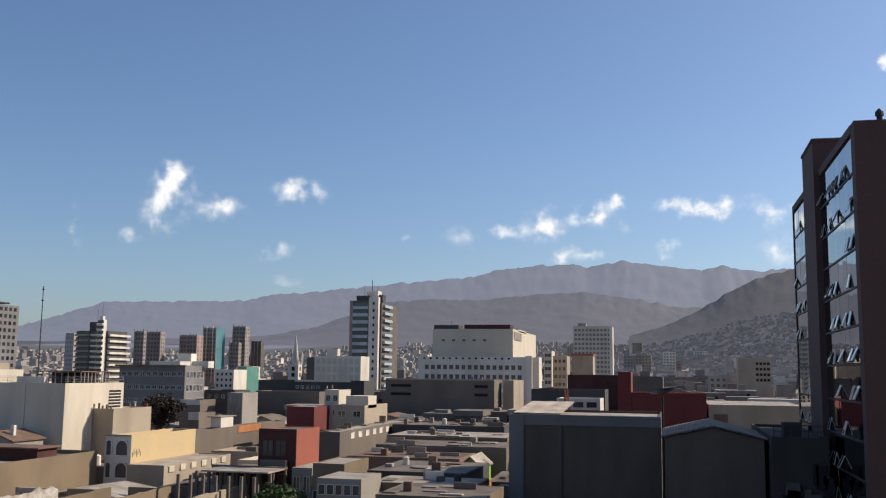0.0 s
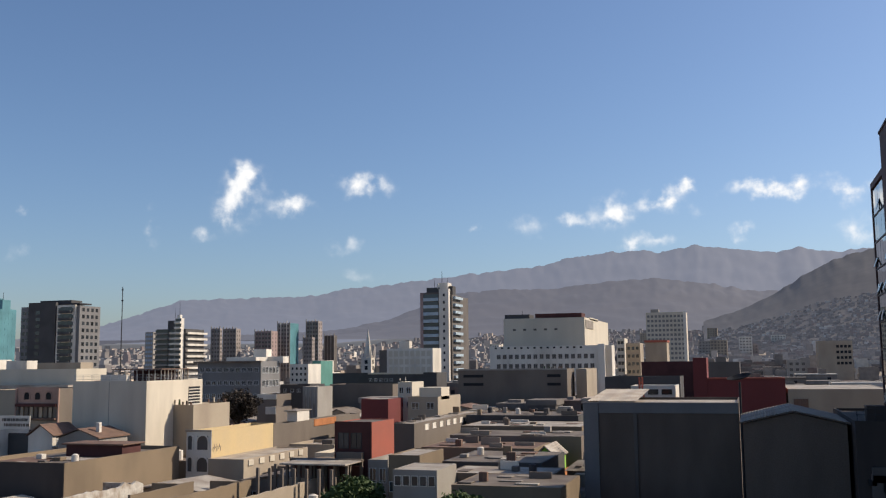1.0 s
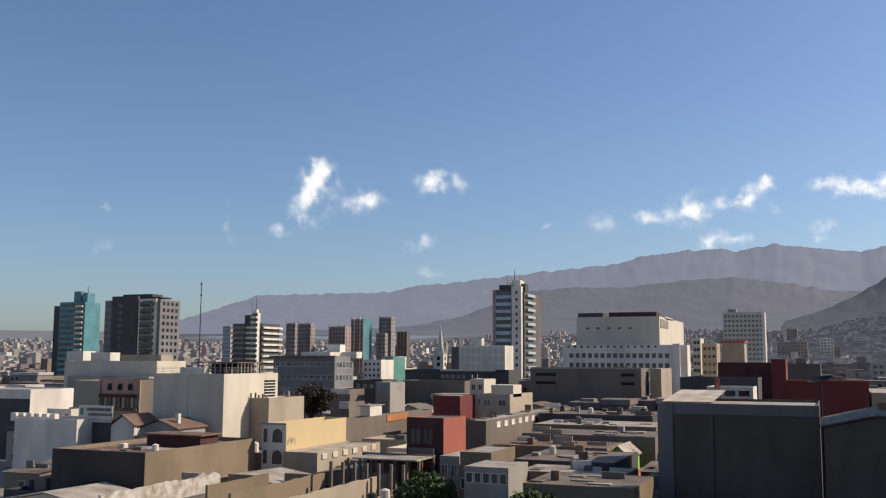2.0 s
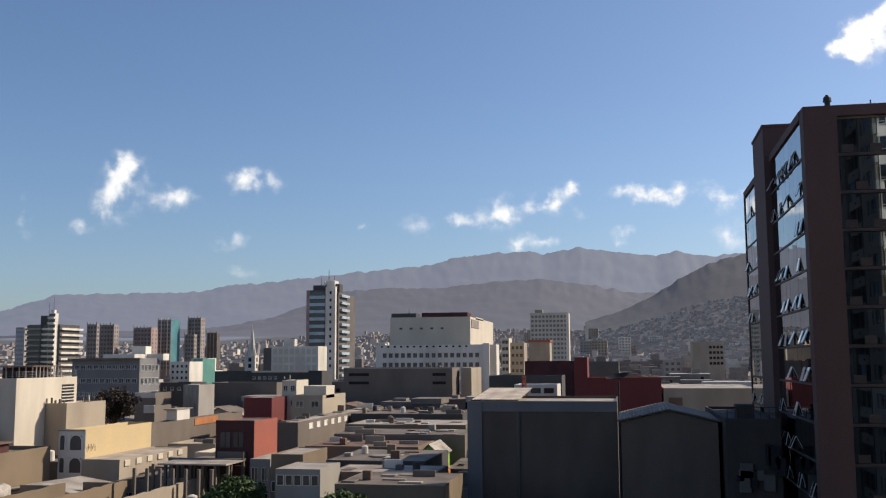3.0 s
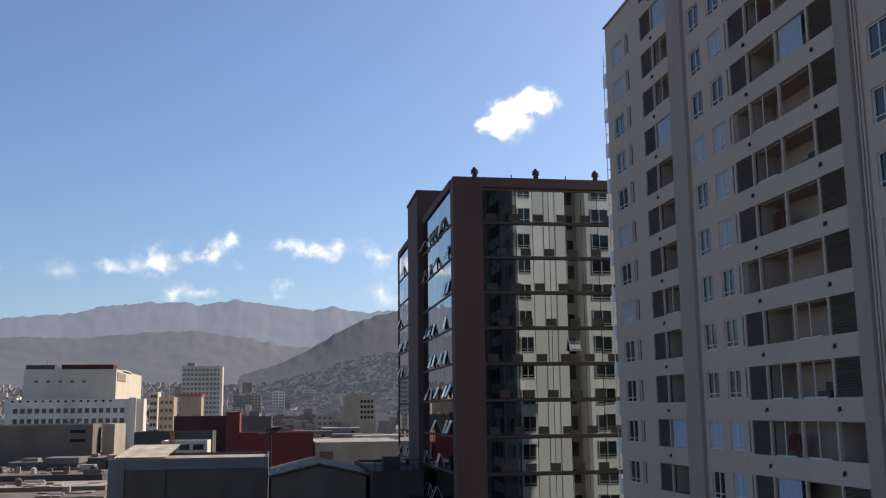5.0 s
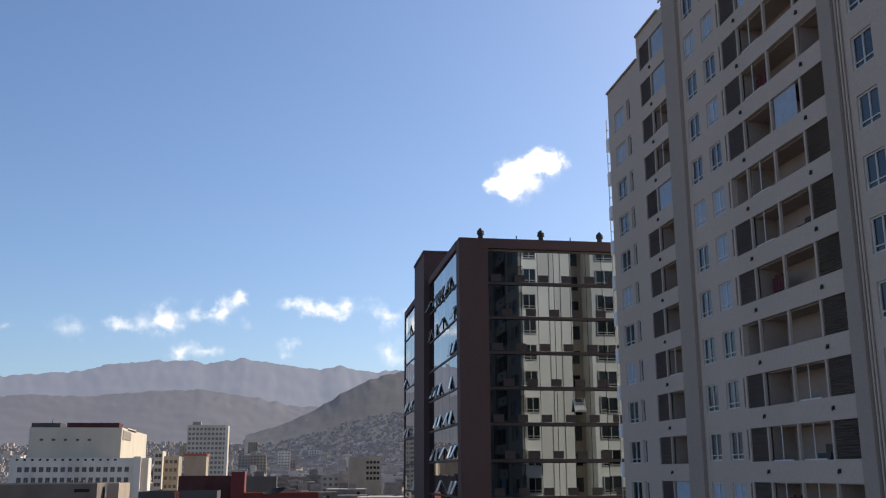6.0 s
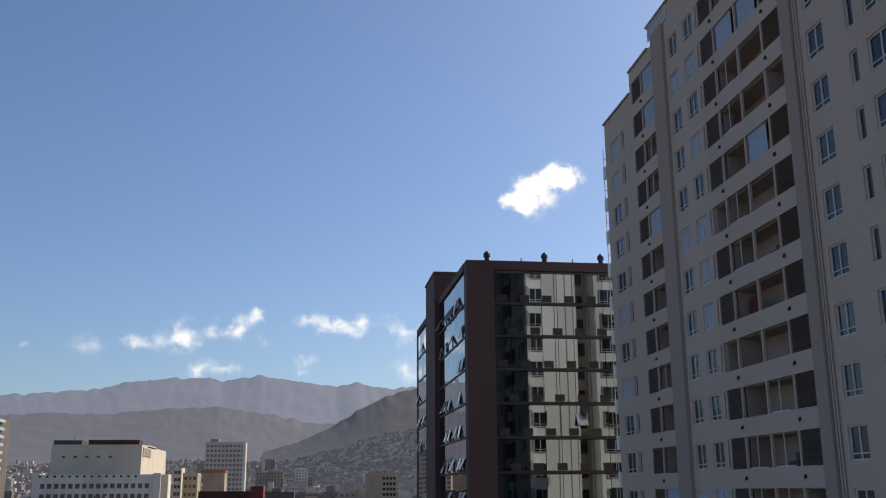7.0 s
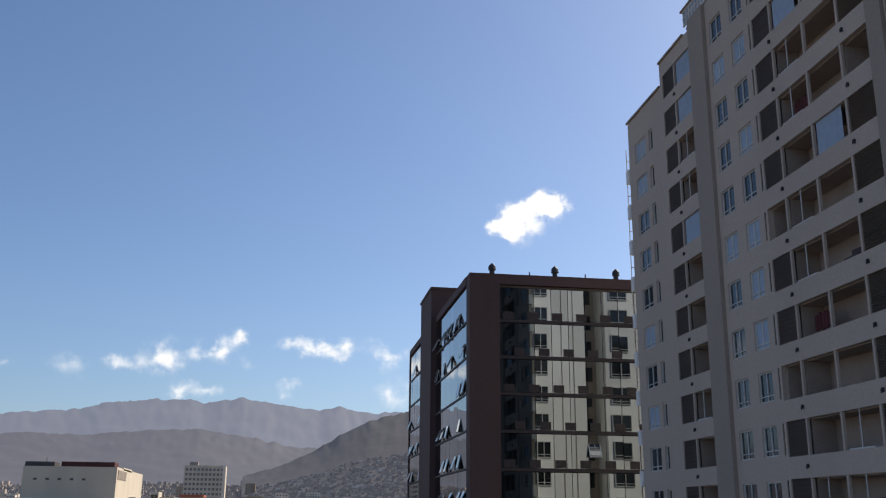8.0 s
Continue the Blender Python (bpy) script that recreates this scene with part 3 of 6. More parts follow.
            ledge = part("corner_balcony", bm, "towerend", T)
            bm = bmesh.new()
            box(bm, X - 0.06, X - 0.02, END + 0.42, END + 0.48, z + 0.02, z + 1.6)
            box(bm, X - 0.06, X + 0.28, END + 0.42, END + 0.48, z + 0.75, z + 0.8)
            part("corner_frame", bm, "white", ledge)


tower()


# ---- the dark office block ----
def office_block():
    B = thing("office_block", 30, 97, 0, "dark oxide-brown office block with mirrored glass fronts", "office building")
    X, Y = 13.8, 77.5
    bm = bmesh.new()
    box(bm, X, X + 2.5, Y, 79.0, 0, 39.6)
    part("corner_pier", bm, "oxide", B)
    bm = bmesh.new()
    box(bm, X + 2.5, 46, Y, Y + 0.5, 38.75, 39.6)
    part("fascia", bm, "oxide", B)
    bm = bmesh.new()
    box(bm, X + 0.35, 46, Y + 1.6, 117.0, 0, 38.6)
    box(bm, X + 2.6, 46, Y + 0.5, Y + 1.6, 0, 38.6)
    part("core", bm, "mullion", B)
    bm = bmesh.new()
    box(bm, X + 2.55, 46, Y + 0.5, 79.1, 38.6, 39.2)
    box(bm, X + 0.4, 46, 79.1, 117.0, 38.6, 39.2)
    part("roof", bm, "roof", B)
    bm = bmesh.new()
    box(bm, X - 0.5, X + 6, 95.9, 103.6, 0, 42.4)
    box(bm, X - 0.6, X + 6.1, 95.8, 103.7, 42.4, 42.65)
    part("stair_tower", bm, "oxide", B)
    bm = bmesh.new()
    box(bm, X - 0.05, X + 0.4, 79.0, 95.8, 38.9, 39.6)
    box(bm, X - 0.05, X + 0.4, 103.7, 117.0, 38.9, 39.6)
    box(bm, X - 0.05, X + 0.4, 116.6, 117.0, 0, 38.9)
    part("parapet", bm, "oxide", B)
    # storey bands and panes
    rng = random.Random(9)
    pane = bmesh.new()
    box(pane, -0.69, 0.69, -0.02, 0.02, 0.0, 2.62)
    pane = mesh_of("glass_pane", pane, "mirror")
    dark_pane = bmesh.new()
    box(dark_pane, -0.69, 0.69, -0.02, 0.02, 0.0, 2.62)
    dark_pane = mesh_of("dark_pane", dark_pane, "darkmirror")
    long_pane = bmesh.new()
    box(long_pane, -1.02, 1.02, -0.02, 0.02, 0.0, 2.74)
    long_pane = mesh_of("side_pane", long_pane, "mirror")
    sash = bmesh.new()
    box(sash, -0.45, 0.45, -0.02, 0.02, -1.1, 0.0, 0)
    for a, b, c, d in ((-0.5, -0.45, -1.15, 0.0), (0.45, 0.5, -1.15, 0.0), (-0.45, 0.45, -1.15, -1.1)):
        box(sash, a, b, -0.03, 0.03, c, d, 1)
    sash = mesh_of("open_sash", sash, "mirror", "frame")
    vent = bmesh.new()
    box(vent, -0.44, 0.44, -0.012, 0.0, 0, 0.62, 0)
    for i in range(5):
        box(vent, -0.44, 0.44, -0.03, -0.013, 0.04 + i * 0.12, 0.1 + i * 0.12, 0)
    vent = mesh_of("vent_panel", vent, "mullion")
    # a black sheet stands in for the unlit room behind an open sash
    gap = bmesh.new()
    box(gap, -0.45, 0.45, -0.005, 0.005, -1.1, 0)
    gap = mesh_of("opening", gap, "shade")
    for r in range(0, 13):
        z = 38.72 - 2.95 * (r + 1)
        bm = bmesh.new()
        box(bm, X + 2.5, 46, Y - 0.03, Y + 0.1, z - 0.2, z + 0.02)
        part("band", bm, "mullion", B)
        for c in range(20):
            x = X + 2.5 + 0.72 + c * 1.43
            tilt = rng.gauss(0, 0.10)
            piece("glass_pane", dark_pane if c < 2 else pane, B, pose(x, Y + 0.06, z + 0.06, tilt, 0, rng.gauss(0, 0.13)))
            if (r, c) == (4, 5):
                piece("open_sash", sash, B, pose(x - 0.3, Y, z + 2.0, -24, 0, 0), "open top-hung window")
        for c in range(12):
            piece("vent_panel", vent, B, pose(X + 3.1 + c * 2.05 + (1.0 if r % 2 else 0.1), Y + 0.035, z + 0.08), "dark vent panel")
        for a, b, n in ((79.1, 95.7, 8), (103.9, 116.5, 6)):
            bm = bmesh.new()
            box(bm, X - 0.03, X + 0.1, a, b, z - 0.1, z + 0.06)
            part("band", bm, "mullion", B)
            for c in range(n):
                y = a + (b - a) * (c + 0.5) / n
                piece("side_pane", long_pane, B, pose(X + 0.06, y, z + 0.08, rng.gauss(0, 0.1), 0, -90 + rng.gauss(0, 0.15)))
                if rng.random() < 0.42:
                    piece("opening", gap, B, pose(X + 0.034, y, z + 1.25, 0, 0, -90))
                    piece("open_sash", sash, B, pose(X + 0.03, y, z + 1.25, 0, 0, -90) @ pose(0, 0, 0, -rng.uniform(10, 26)), "open top-hung window")
    for x in (15.75, 21.1, 26.4, 31.7):
        bm = bmesh.new()
        tube(bm, x, Y + 0.4, 39.2, 40.0, 0.22, 0.22)
        tube(bm, x, Y + 0.4, 40.0, 40.3, 0.33, 0.30)
        tube(bm, x, Y + 0.4, 40.3, 40.55, 0.30, 0.08)
        part("roof_vent", bm, "darkmetal", B, "dark capped roof vent")
    for x in (18.9, 23.7, 28.6):
        bm = bmesh.new()
        tube(bm, x, Y + 0.3, 39.6, 39.95, 0.05)
        part("roof_spike", bm, "darkmetal", B)


office_block()


# ---- the town: parts that its buildings share ----
def strip(parent, name, material, x0, x1, y0, y1, z0, z1):
    """A block that belongs to a building: band, pier, roof room, cladding."""
    bm = bmesh.new()
    box(bm, x0, x1, y0, y1, z0, z1)
    bmesh.ops.bevel(bm, geom=bm.edges[:], offset=0.03, segments=1, affect="EDGES")
    return part(name, bm, material, parent)


def tube_part(parent, name, material, x, y, z0, z1, r):
    bm = bmesh.new()
    tube(bm, x, y, z0, z1, r, r * 0.6, 8)
    return part(name, bm, material, parent)


def louvre_grille(parent, face, at, a, b, z0, z1):
    """A louvred opening in a wall that looks to +x."""
    bm = bmesh.new()
    box(bm, at + 0.004, at + 0.03, a, b, z0, z1)
    grille = part("grille", bm, "shade", parent, "dark louvred opening")
    n = 6
    for i in range(n):
        z = z0 + (z1 - z0) * i / n
        bm = bmesh.new()
        box(bm, at + 0.032, at + 0.14, a, b, z, z + 0.16)
        part("slat", bm, "white", grille)
    return grille


def roof_fence(parent, x0, x1, y0, y1, h):
    """A light wire fence along the roof's edge."""
    bm = bmesh.new()
    post = bmesh.new()
    tube(post, 0, 0, 0, 1.0, 0.035, sides=6)
    post = mesh_of("post", post, "metal")
    n = 9
    for i in range(n):
        x = x0 + 0.1 + (x1 - x0 - 0.2) * i / (n - 1)
        y = y0 + 0.1 + (y1 - y0 - 0.2) * i / (n - 1)
        piece("fence_post", post, parent, pose(x, y0 + 0.1, h))
        piece("fence_post", post, parent, pose(x1 - 0.1, y, h))
    for z in (0.25, 0.5, 0.75, 0.97):
        box(bm, x0 + 0.1, x1 - 0.1, y0 + 0.09, y0 + 0.11, h + z, h + z + 0.03)
        box(bm, x1 - 0.11, x1 - 0.09, y0 + 0.12, y1 - 0.1, h + z, h + z + 0.03)
    part("fence_wire", bm, "metal", parent)


def pergola(parent, x0, x1, y0, y1, z):
    """A roof terrace: a rough timber shade on posts with a dark roof."""
    bm = bmesh.new()
    box(bm, x0, x1, y0 + 3, y1, z + 2.0, z + 2.15)
    part("shade_roof", bm, "rust", parent, "rusty terrace roof")
    post = bmesh.new()
    box(post, -0.07, 0.07, -0.07, 0.07, 0, 2.0)
    post = mesh_of("terrace_post", post, "tinlight")
    for i in range(9):
        piece("terrace_post", post, parent, pose(x0 + 0.2 + (x1 - x0 - 0.4) * i / 8, y0 + 3.1, z))
        piece("terrace_post", post, parent, pose(x1 - 0.2, y0 + 3.1 + (y1 - y0 - 3.3) * i / 8, z))
    bm = bmesh.new()
    box(bm, x0 + 0.4, x1 - 1, y1 - 2.6, y1 - 2.4, z, z + 1.9)
    part("terrace_wall", bm, "darkred", parent)
    bm = bmesh.new()
    box(bm, x0 - 1, x0 + 4, y0 + 1.5, y0 + 2.4, z, z + 1.2)
    part("roof_box", bm, "white", parent)


def joints(parent, face, at, a, b, h):
    """Shallow ribs of a big blank wall."""
    for i in (2,):
        x = a + (b - a) * i / 4
        bm = bmesh.new()
        box(bm, x - 0.04, x + 0.04, at - 0.03, at - 0.004, 0, h - 0.2)
        part("rib", bm, "plaster", parent)
    bm = bmesh.new()
    box(bm, a + 4.2, b - 1.8, at - 0.9, at - 0.004, 7.4, 8.3)
    part("dark_ledge", bm, "darkgrey", parent)


def roof_pots(parent, x0, x1, y, h):
    """Stubs, pots and plants along a parapet."""
    rng = random.Random(int(x0 * 7) + int(y))
    x = x0
    while x < x1:
        bm = bmesh.new()
        r, t = rng.uniform(0.12, 0.25), rng.uniform(0.35, 0.9)
        tube(bm, x, y, h - 0.02, h + t, r, r * rng.uniform(0.5, 1.2), 7)
        part("pot", bm, rng.choice(("rust", "cream", "tin", "leaf")), parent)
        x += rng.uniform(0.6, 1.3)


def arch(bm, cx, y, z, w, h, t, deep):
    """An arched surround that looks to -y."""
    r = w / 2
    pts = [(-r, 0)] + [(-r * math.cos(math.pi * i / 8), h - r + r * math.sin(math.pi * i / 8)) for i in range(9)] + [(r, 0)]
    out = [(-r - t, 0)] + [(-(r + t) * math.cos(math.pi * i / 8), h - r + (r + t) * math.sin(math.pi * i / 8)) for i in range(9)] + [(r + t, 0)]
    rows = [[bm.verts.new((cx + px, yy, z + pz)) for px, pz in line] for line, yy in ((pts, y), (out, y), (out, y - deep), (pts, y - deep))]
    for a in range(4):
        for i in range(10):
            bm.faces.new((rows[a][i], rows[a][i + 1], rows[(a + 1) % 4][i + 1], rows[(a + 1) % 4][i]))


def arched_front(parent, x0, x1, y, h):
    """A pale front of two storeys with arched openings."""
    strip(parent, "white_front", "white", x0, x1, y - 0.1, y - 0.004, 0, h)
    w = x1 - x0
    for z in (h - 2.6, h - 5.6):
        for cx, ww in ((x0 + 0.27 * w * 0.6, 0.7), (x0 + 0.66 * w, 1.7)):
            # flat grey sheet: the gallery's shade put into colour
            bm = bmesh.new()
            box(bm, cx - ww / 2, cx + ww / 2, y - 0.12, y - 0.102, z, z + 1.9)
            part("opening", bm, "slate", parent)
            bm = bmesh.new()
            arch(bm, cx, y - 0.101, z, ww, 1.95, 0.18, 0.14)
            part("arch", bm, "white", parent)
    strip(parent, "cornice", "tinlight", x0 - 0.1, x1 + 0.1, y - 0.3, y - 0.104, h - 0.1, h + 0.15)
    # scrawl on the yellow side
    for i in range(7):
        bm = bmesh.new()
        box(bm, x1 + 0.004, x1 + 0.02, y + 0.3 + i * 0.33, y + 0.45 + i * 0.33, h - 2.9 + 0.25 * (i % 3), h - 2.2 + 0.3 * (i % 2))
        part("scrawl", bm, "slate", parent)


def rose_front(parent, x0, x1, y, h):
    """A front with three small attic arches, a long glazed balcony and a pale ground storey."""
    for i in range(3):
        cx = x0 + (x1 - x0) * (0.25 + 0.25 * i)
        bm = bmesh.new()
        box(bm, cx - 0.55, cx + 0.55, y - 0.05, y - 0.024, h - 1.9, h - 0.7)
        part("opening", bm, "shade", parent)
        bm = bmesh.new()
        arch(bm, cx, y - 0.024, h - 1.9, 1.1, 1.3, 0.14, 0.12)
        part("arch", bm, "rose", parent)
    strip(parent, "balcony_rail", "darkred", x0 + 0.3, x1 - 0.3, y - 0.7, y - 0.004, h - 3.1, h - 2.6)
    for i in range(9):
        x = x0 + 0.5 + (x1 - x0 - 1.2) * i / 8
        strip(parent, "panel", "beige" if i % 2 else "greybrown", x - 0.3, x + 0.3, y - 0.25, y - 0.006, h - 5.0, h - 3.2)
    strip(parent, "balcony_floor", "rust", x0 + 0.3, x1 - 0.3, y - 0.9, y - 0.004, h - 5.4, h - 5.05)
    strip(parent, "pale_front", "plaster", x0 + 0.4, x1 - 0.4, y - 0.12, y - 0.004, h - 8.6, h - 5.5)
    strip(parent, "attic_front", "rose", x0, x1, y - 0.02, y - 0.0035, h - 2.6, h + 0.2)
    for x in (x0, x1 - 0.3):
        strip(parent, "corner_pier", "rose", x, x + 0.3, y - 0.35, y - 0.004, 0, h)


def billboard(parent, x0, x1, y, h):
    """A white board with two lines of unreadable lettering as bars."""
    strip(parent, "board", "white", x0 + 0.1, x1 - 0.1, y - 0.3, y - 0.1, h - 0.2, h + 1.9)
    for row, (a, b) in enumerate(((0.25, 0.9), (0.3, 0.95))):
        x = x0 + (x1 - x0) * a
        i = 0
        while x < x0 + (x1 - x0) * b:
            step = 0.35 + 0.2 * ((i * 7 + row * 3) % 3)
            strip(parent, "bar", "slate" if row == 0 else "greybrown", x, x + step - 0.12, y - 0.33, y - 0.302, h + 1.05 - row * 0.8, h + 1.5 - row * 0.8)
            x += step
            i += 1
    strip(parent, "emblem", "tealwall", x0 + 0.5, x0 + 1.1, y - 0.33, y - 0.302, h + 0.4, h + 1.5)


def balconies(parent, x0, x1, y, z, n, material):
    """A stack of balconies on a front."""
    bm = bmesh.new()
    box(bm, x0, x1, -1.3, -0.004, 0, 1.05)
    me = mesh_of("balcony", bm, material)
    bm = bmesh.new()
    box(bm, x0 + 0.2, x1 - 0.2, -0.03, -0.004, 1.05, 2.7)
    dark = mesh_of("balcony_glass", bm, "pane")
    for i in range(n):
        piece("balcony", me, parent, pose(0, y, z - i * 3.0))
        piece("balcony_glass", dark, parent, pose(0, y, z - i * 3.0))


def side_bands(parent, x, y0, y1, z, n, material):
    """A stack of balcony bands on a side that looks to +x."""
    bm = bmesh.new()
    box(bm, 0.004, 1.2, y0, y1, 0, 1.2)
    me = mesh_of("side_balcony", bm, material)
    for i in range(n):
        piece("side_balcony", me, parent, pose(x, 0, z - i * 3.3))


def ribs(parent, x0, x1, y0, y1, h, pale):
    """Upright ribs and bands of windows between them, on front and side."""
    n = max(3, int((x1 - x0) / 2.4))
    for i in range(n + 1):
        x = x0 + (x1 - x0) * i / n
        strip(parent, "rib", pale if i % 2 else "plaster", x - 0.3, x + 0.3, y0 - 0.5, y0 - 0.004, 0, h + (0.8 if i % 3 else 1.6))
    windows(parent, "front", y0, x0 + 0.3, x1 - 0.3, n, 1.3, 1.5, h - 3, 12, -3.0, 1, "plaster", "slate")
    windows(parent, "right", x1, y0 + 0.3, y1 - 0.3, 2, 1.2, 1.5, h - 3, 12, -3.0, 1, "plaster", "slate")


def ribs_small(parent, x0, x1, y, h):
    """A ribbed metal shutter front."""
    n = int((x1 - x0) / 0.5)
    for i in range(n):
        x = x0 + 0.1 + i * 0.5
        strip(parent, "shutter_rib", "tinlight" if i % 2 else "plaster", x, x + 0.38, y - 0.1, y - 0.004, 0, h - 0.4)


def glass_bands(parent, x0, x1, y, h, n):
    """Storeys of dark glass behind pale blue-grey spandrels, with a fin at the edge."""
    for i in range(n):
        z = h - 2.4 - i * 3.3
        strip(parent, "glass_band", "pane", x0, x1, y - 0.15, y - 0.004, z, z + 1.5)
        strip(parent, "spandrel", "spandrel", x0 - 0.1, x1 + 0.1, y - 0.5, y - 0.004, z - 1.6, z - 0.1)


def shed_clutter(parent, x0, x1, y0, y1, h, seed):
    """What lies on a shed's roof: patched sheets, planks, boxes, stubs of wall, tanks and a ridge of raised sheets."""
    rng = random.Random(seed)
    wide, deep = x1 - x0, y1 - y0
    for i in range(int(wide * deep / 16)):
        px, py = rng.uniform(x0 + 0.2, x1 - 2.5), rng.uniform(y0 + 0.2, y1 - 2.5)
        w, d = rng.uniform(0.8, 2.4), rng.uniform(0.8, 2.4)
        kind = rng.random()
        if kind < 0.5:
            strip(parent, "roof_sheet", rng.choice(("tin", "tinlight", "rust", "roof")), px, px + w, py, py + d, h + 0.004, h + rng.uniform(0.07, 0.2))
        elif kind < 0.75:
            strip(parent, "roof_box", rng.choice(("white", "slate", "plaster", "rust", "brown")), px, px + w * 0.5, py, py + d * 0.5, h + 0.004, h + rng.uniform(0.4, 1.3))
        elif kind < 0.9:
            strip(parent, "wall_stub", rng.choice(("white", "beige", "greybrown")), px, px + w * 1.3, py, py + 0.25, h + 0.004, h + rng.uniform(0.4, 1.1))
        else:
            bm = bmesh.new()
            tube(bm, px + 0.5, py + 0.5, h + 0.004, h + 0.9, 0.45, 0.42, 12)
            tube(bm, px + 0.5, py + 0.5, h + 0.9, h + 1.02, 0.42, 0.15, 12)
            part("water_tank", bm, rng.choice(("darkmetal", "tin", "white")), parent)


def corrugated(parent, x0, x1, y0, y1, z):
    """Corrugated sheets laid on a roof, each ridge running up the slope."""
    bm = bmesh.new()
    n = int((x1 - x0) / 0.35)
    for i in range(n):
        x = x0 + i * 0.35
        v = [bm.verts.new(p) for p in ((x, y0, z), (x + 0.175, y0, z + 0.1), (x + 0.35, y0, z), (x, y1, z + 0.9), (x + 0.175, y1, z + 1.0), (x + 0.35, y1, z + 0.9))]
        bm.faces.new((v[0], v[1], v[4], v[3]))
        bm.faces.new((v[1], v[2], v[5], v[4]))
    bmesh.ops.remove_doubles(bm, verts=bm.verts[:], dist=0.001)
    bmesh.ops.solidify(bm, geom=bm.faces[:], thickness=0.03)
    part("corrugated_roof", bm, "tinlight", parent)


def gable(parent, x0, x1, y0, y1, z, top, material="tin", wall=None):
    """A low gabled roof whose ridge runs up the street, with its end walls."""
    xm, bm = (x0 + x1) / 2, bmesh.new()
    t = 0.15
    ends = []
    for y in (y0, y1):
        ends.append([bm.verts.new(p) for p in ((x0, y, z), (xm, y, top), (x1, y, z), (x1, y, z + t), (xm, y, top + t), (x0, y, z + t))])
    a, c = ends
    bm.faces.new(a)
    bm.faces.new(c[::-1])
    for i in range(6):
        j = (i + 1) % 6
        bm.faces.new((a[j], a[i], c[i], c[j]))
    part("gable_roof", bm, material, parent)
    if wall:
        for y in (y0 + 0.3, y1 - 0.5):
            bm = bmesh.new()
            near = [bm.verts.new(p) for p in ((x0 + 0.3, y, z - 0.02), (x1 - 0.3, y, z - 0.02), (xm, y, top - 0.1))]
            far = [bm.verts.new((v.co.x, y + 0.2, v.co.z)) for v in near]
            bm.faces.new(near)
            bm.faces.new(far[::-1])
            for i in range(3):
                bm.faces.new((near[(i + 1) % 3], near[i], far[i], far[(i + 1) % 3]))
            part("gable_wall", bm, wall, parent)


def plot_wall(name, x, y0, y1, h, material, label):
    """A free-standing wall along the street with an uneven, broken top, and its return."""
    w = thing(name, x, (y0 + y1) / 2, 0, label, "wall")
    rng = random.Random(int(x * 10))
    bm = bmesh.new()
    n = max(6, int((y1 - y0) / (0.7 if material == "ruin" else 1.1)))
    lo, hi = [], []
    for i in range(n + 1):
        y = y0 + (y1 - y0) * i / n
        z = h + (0.35 * noise.fractal(Vector((y * 0.5, x, 0)), 0.6, 2.0, 4) - rng.uniform(0, 0.35) if material == "ruin" else rng.uniform(-0.12, 0.04))
        lo.append([bm.verts.new((x + s, y, 0)) for s in (-0.3, 0)])
        hi.append([bm.verts.new((x + s, y, z)) for s in (-0.3, 0)])
    for i in range(n):
        bm.faces.new((lo[i][1], lo[i + 1][1], hi[i + 1][1], hi[i][1]))
        bm.faces.new((lo[i + 1][0], lo[i][0], hi[i][0], hi[i + 1][0]))
        bm.faces.new((hi[i][0], hi[i][1], hi[i + 1][1], hi[i + 1][0]))
    bm.faces.new((lo[0][0], lo[0][1], hi[0][1], hi[0][0]))
    bm.faces.new((lo[n][1], lo[n][0], hi[n][0], hi[n][1]))
    part("wall", bm, material, w)
    bm = bmesh.new()
    box(bm, x - 5.5, x - 0.31, y1 - 0.3, y1, 0, h - 0.3)
    part("return_wall", bm, material, w)
    bm = bmesh.new()
    box(bm, x - 5.5, x - 0.31, y0 + 2, y1 - 0.31, h - 2.2, h - 2.0)
    part("sagging_roof", bm, "tin" if material != "ruin" else "rust", w)


def colonnade(x0, x1, y0, y1, h):
    c = thing("unfinished_colonnade", (x0 + x1) / 2, (y0 + y1) / 2, 0, "unfinished concrete frame of bare square columns under thin slabs", "building shell")
    post = bmesh.new()
    box(post, -0.16, 0.16, -0.16, 0.16, 0, h)
    post = mesh_of("column", post, "greybrown")
    n = 7
    for i in range(n):
        for y in (y0, (y0 + y1) / 2, y1):
            piece("column", post, c, pose(x0 + (x1 - x0) * i / (n - 1), y, 0))
    strip(c, "beam", "tin", x0 - 0.2, x1 + 0.2, y1 - 0.4, y1 + 0.4, h + 0.004, h + 0.3)
    strip(c, "slab", "tinlight", x0 + 1, x1 + 0.2, y0 + 3.5, y1 - 0.45, h + 0.004, h + 0.2)
    strip(c, "back_wall", "darkred", x0, x1, y1 + 0.5, y1 + 0.8, 0, h - 0.6)


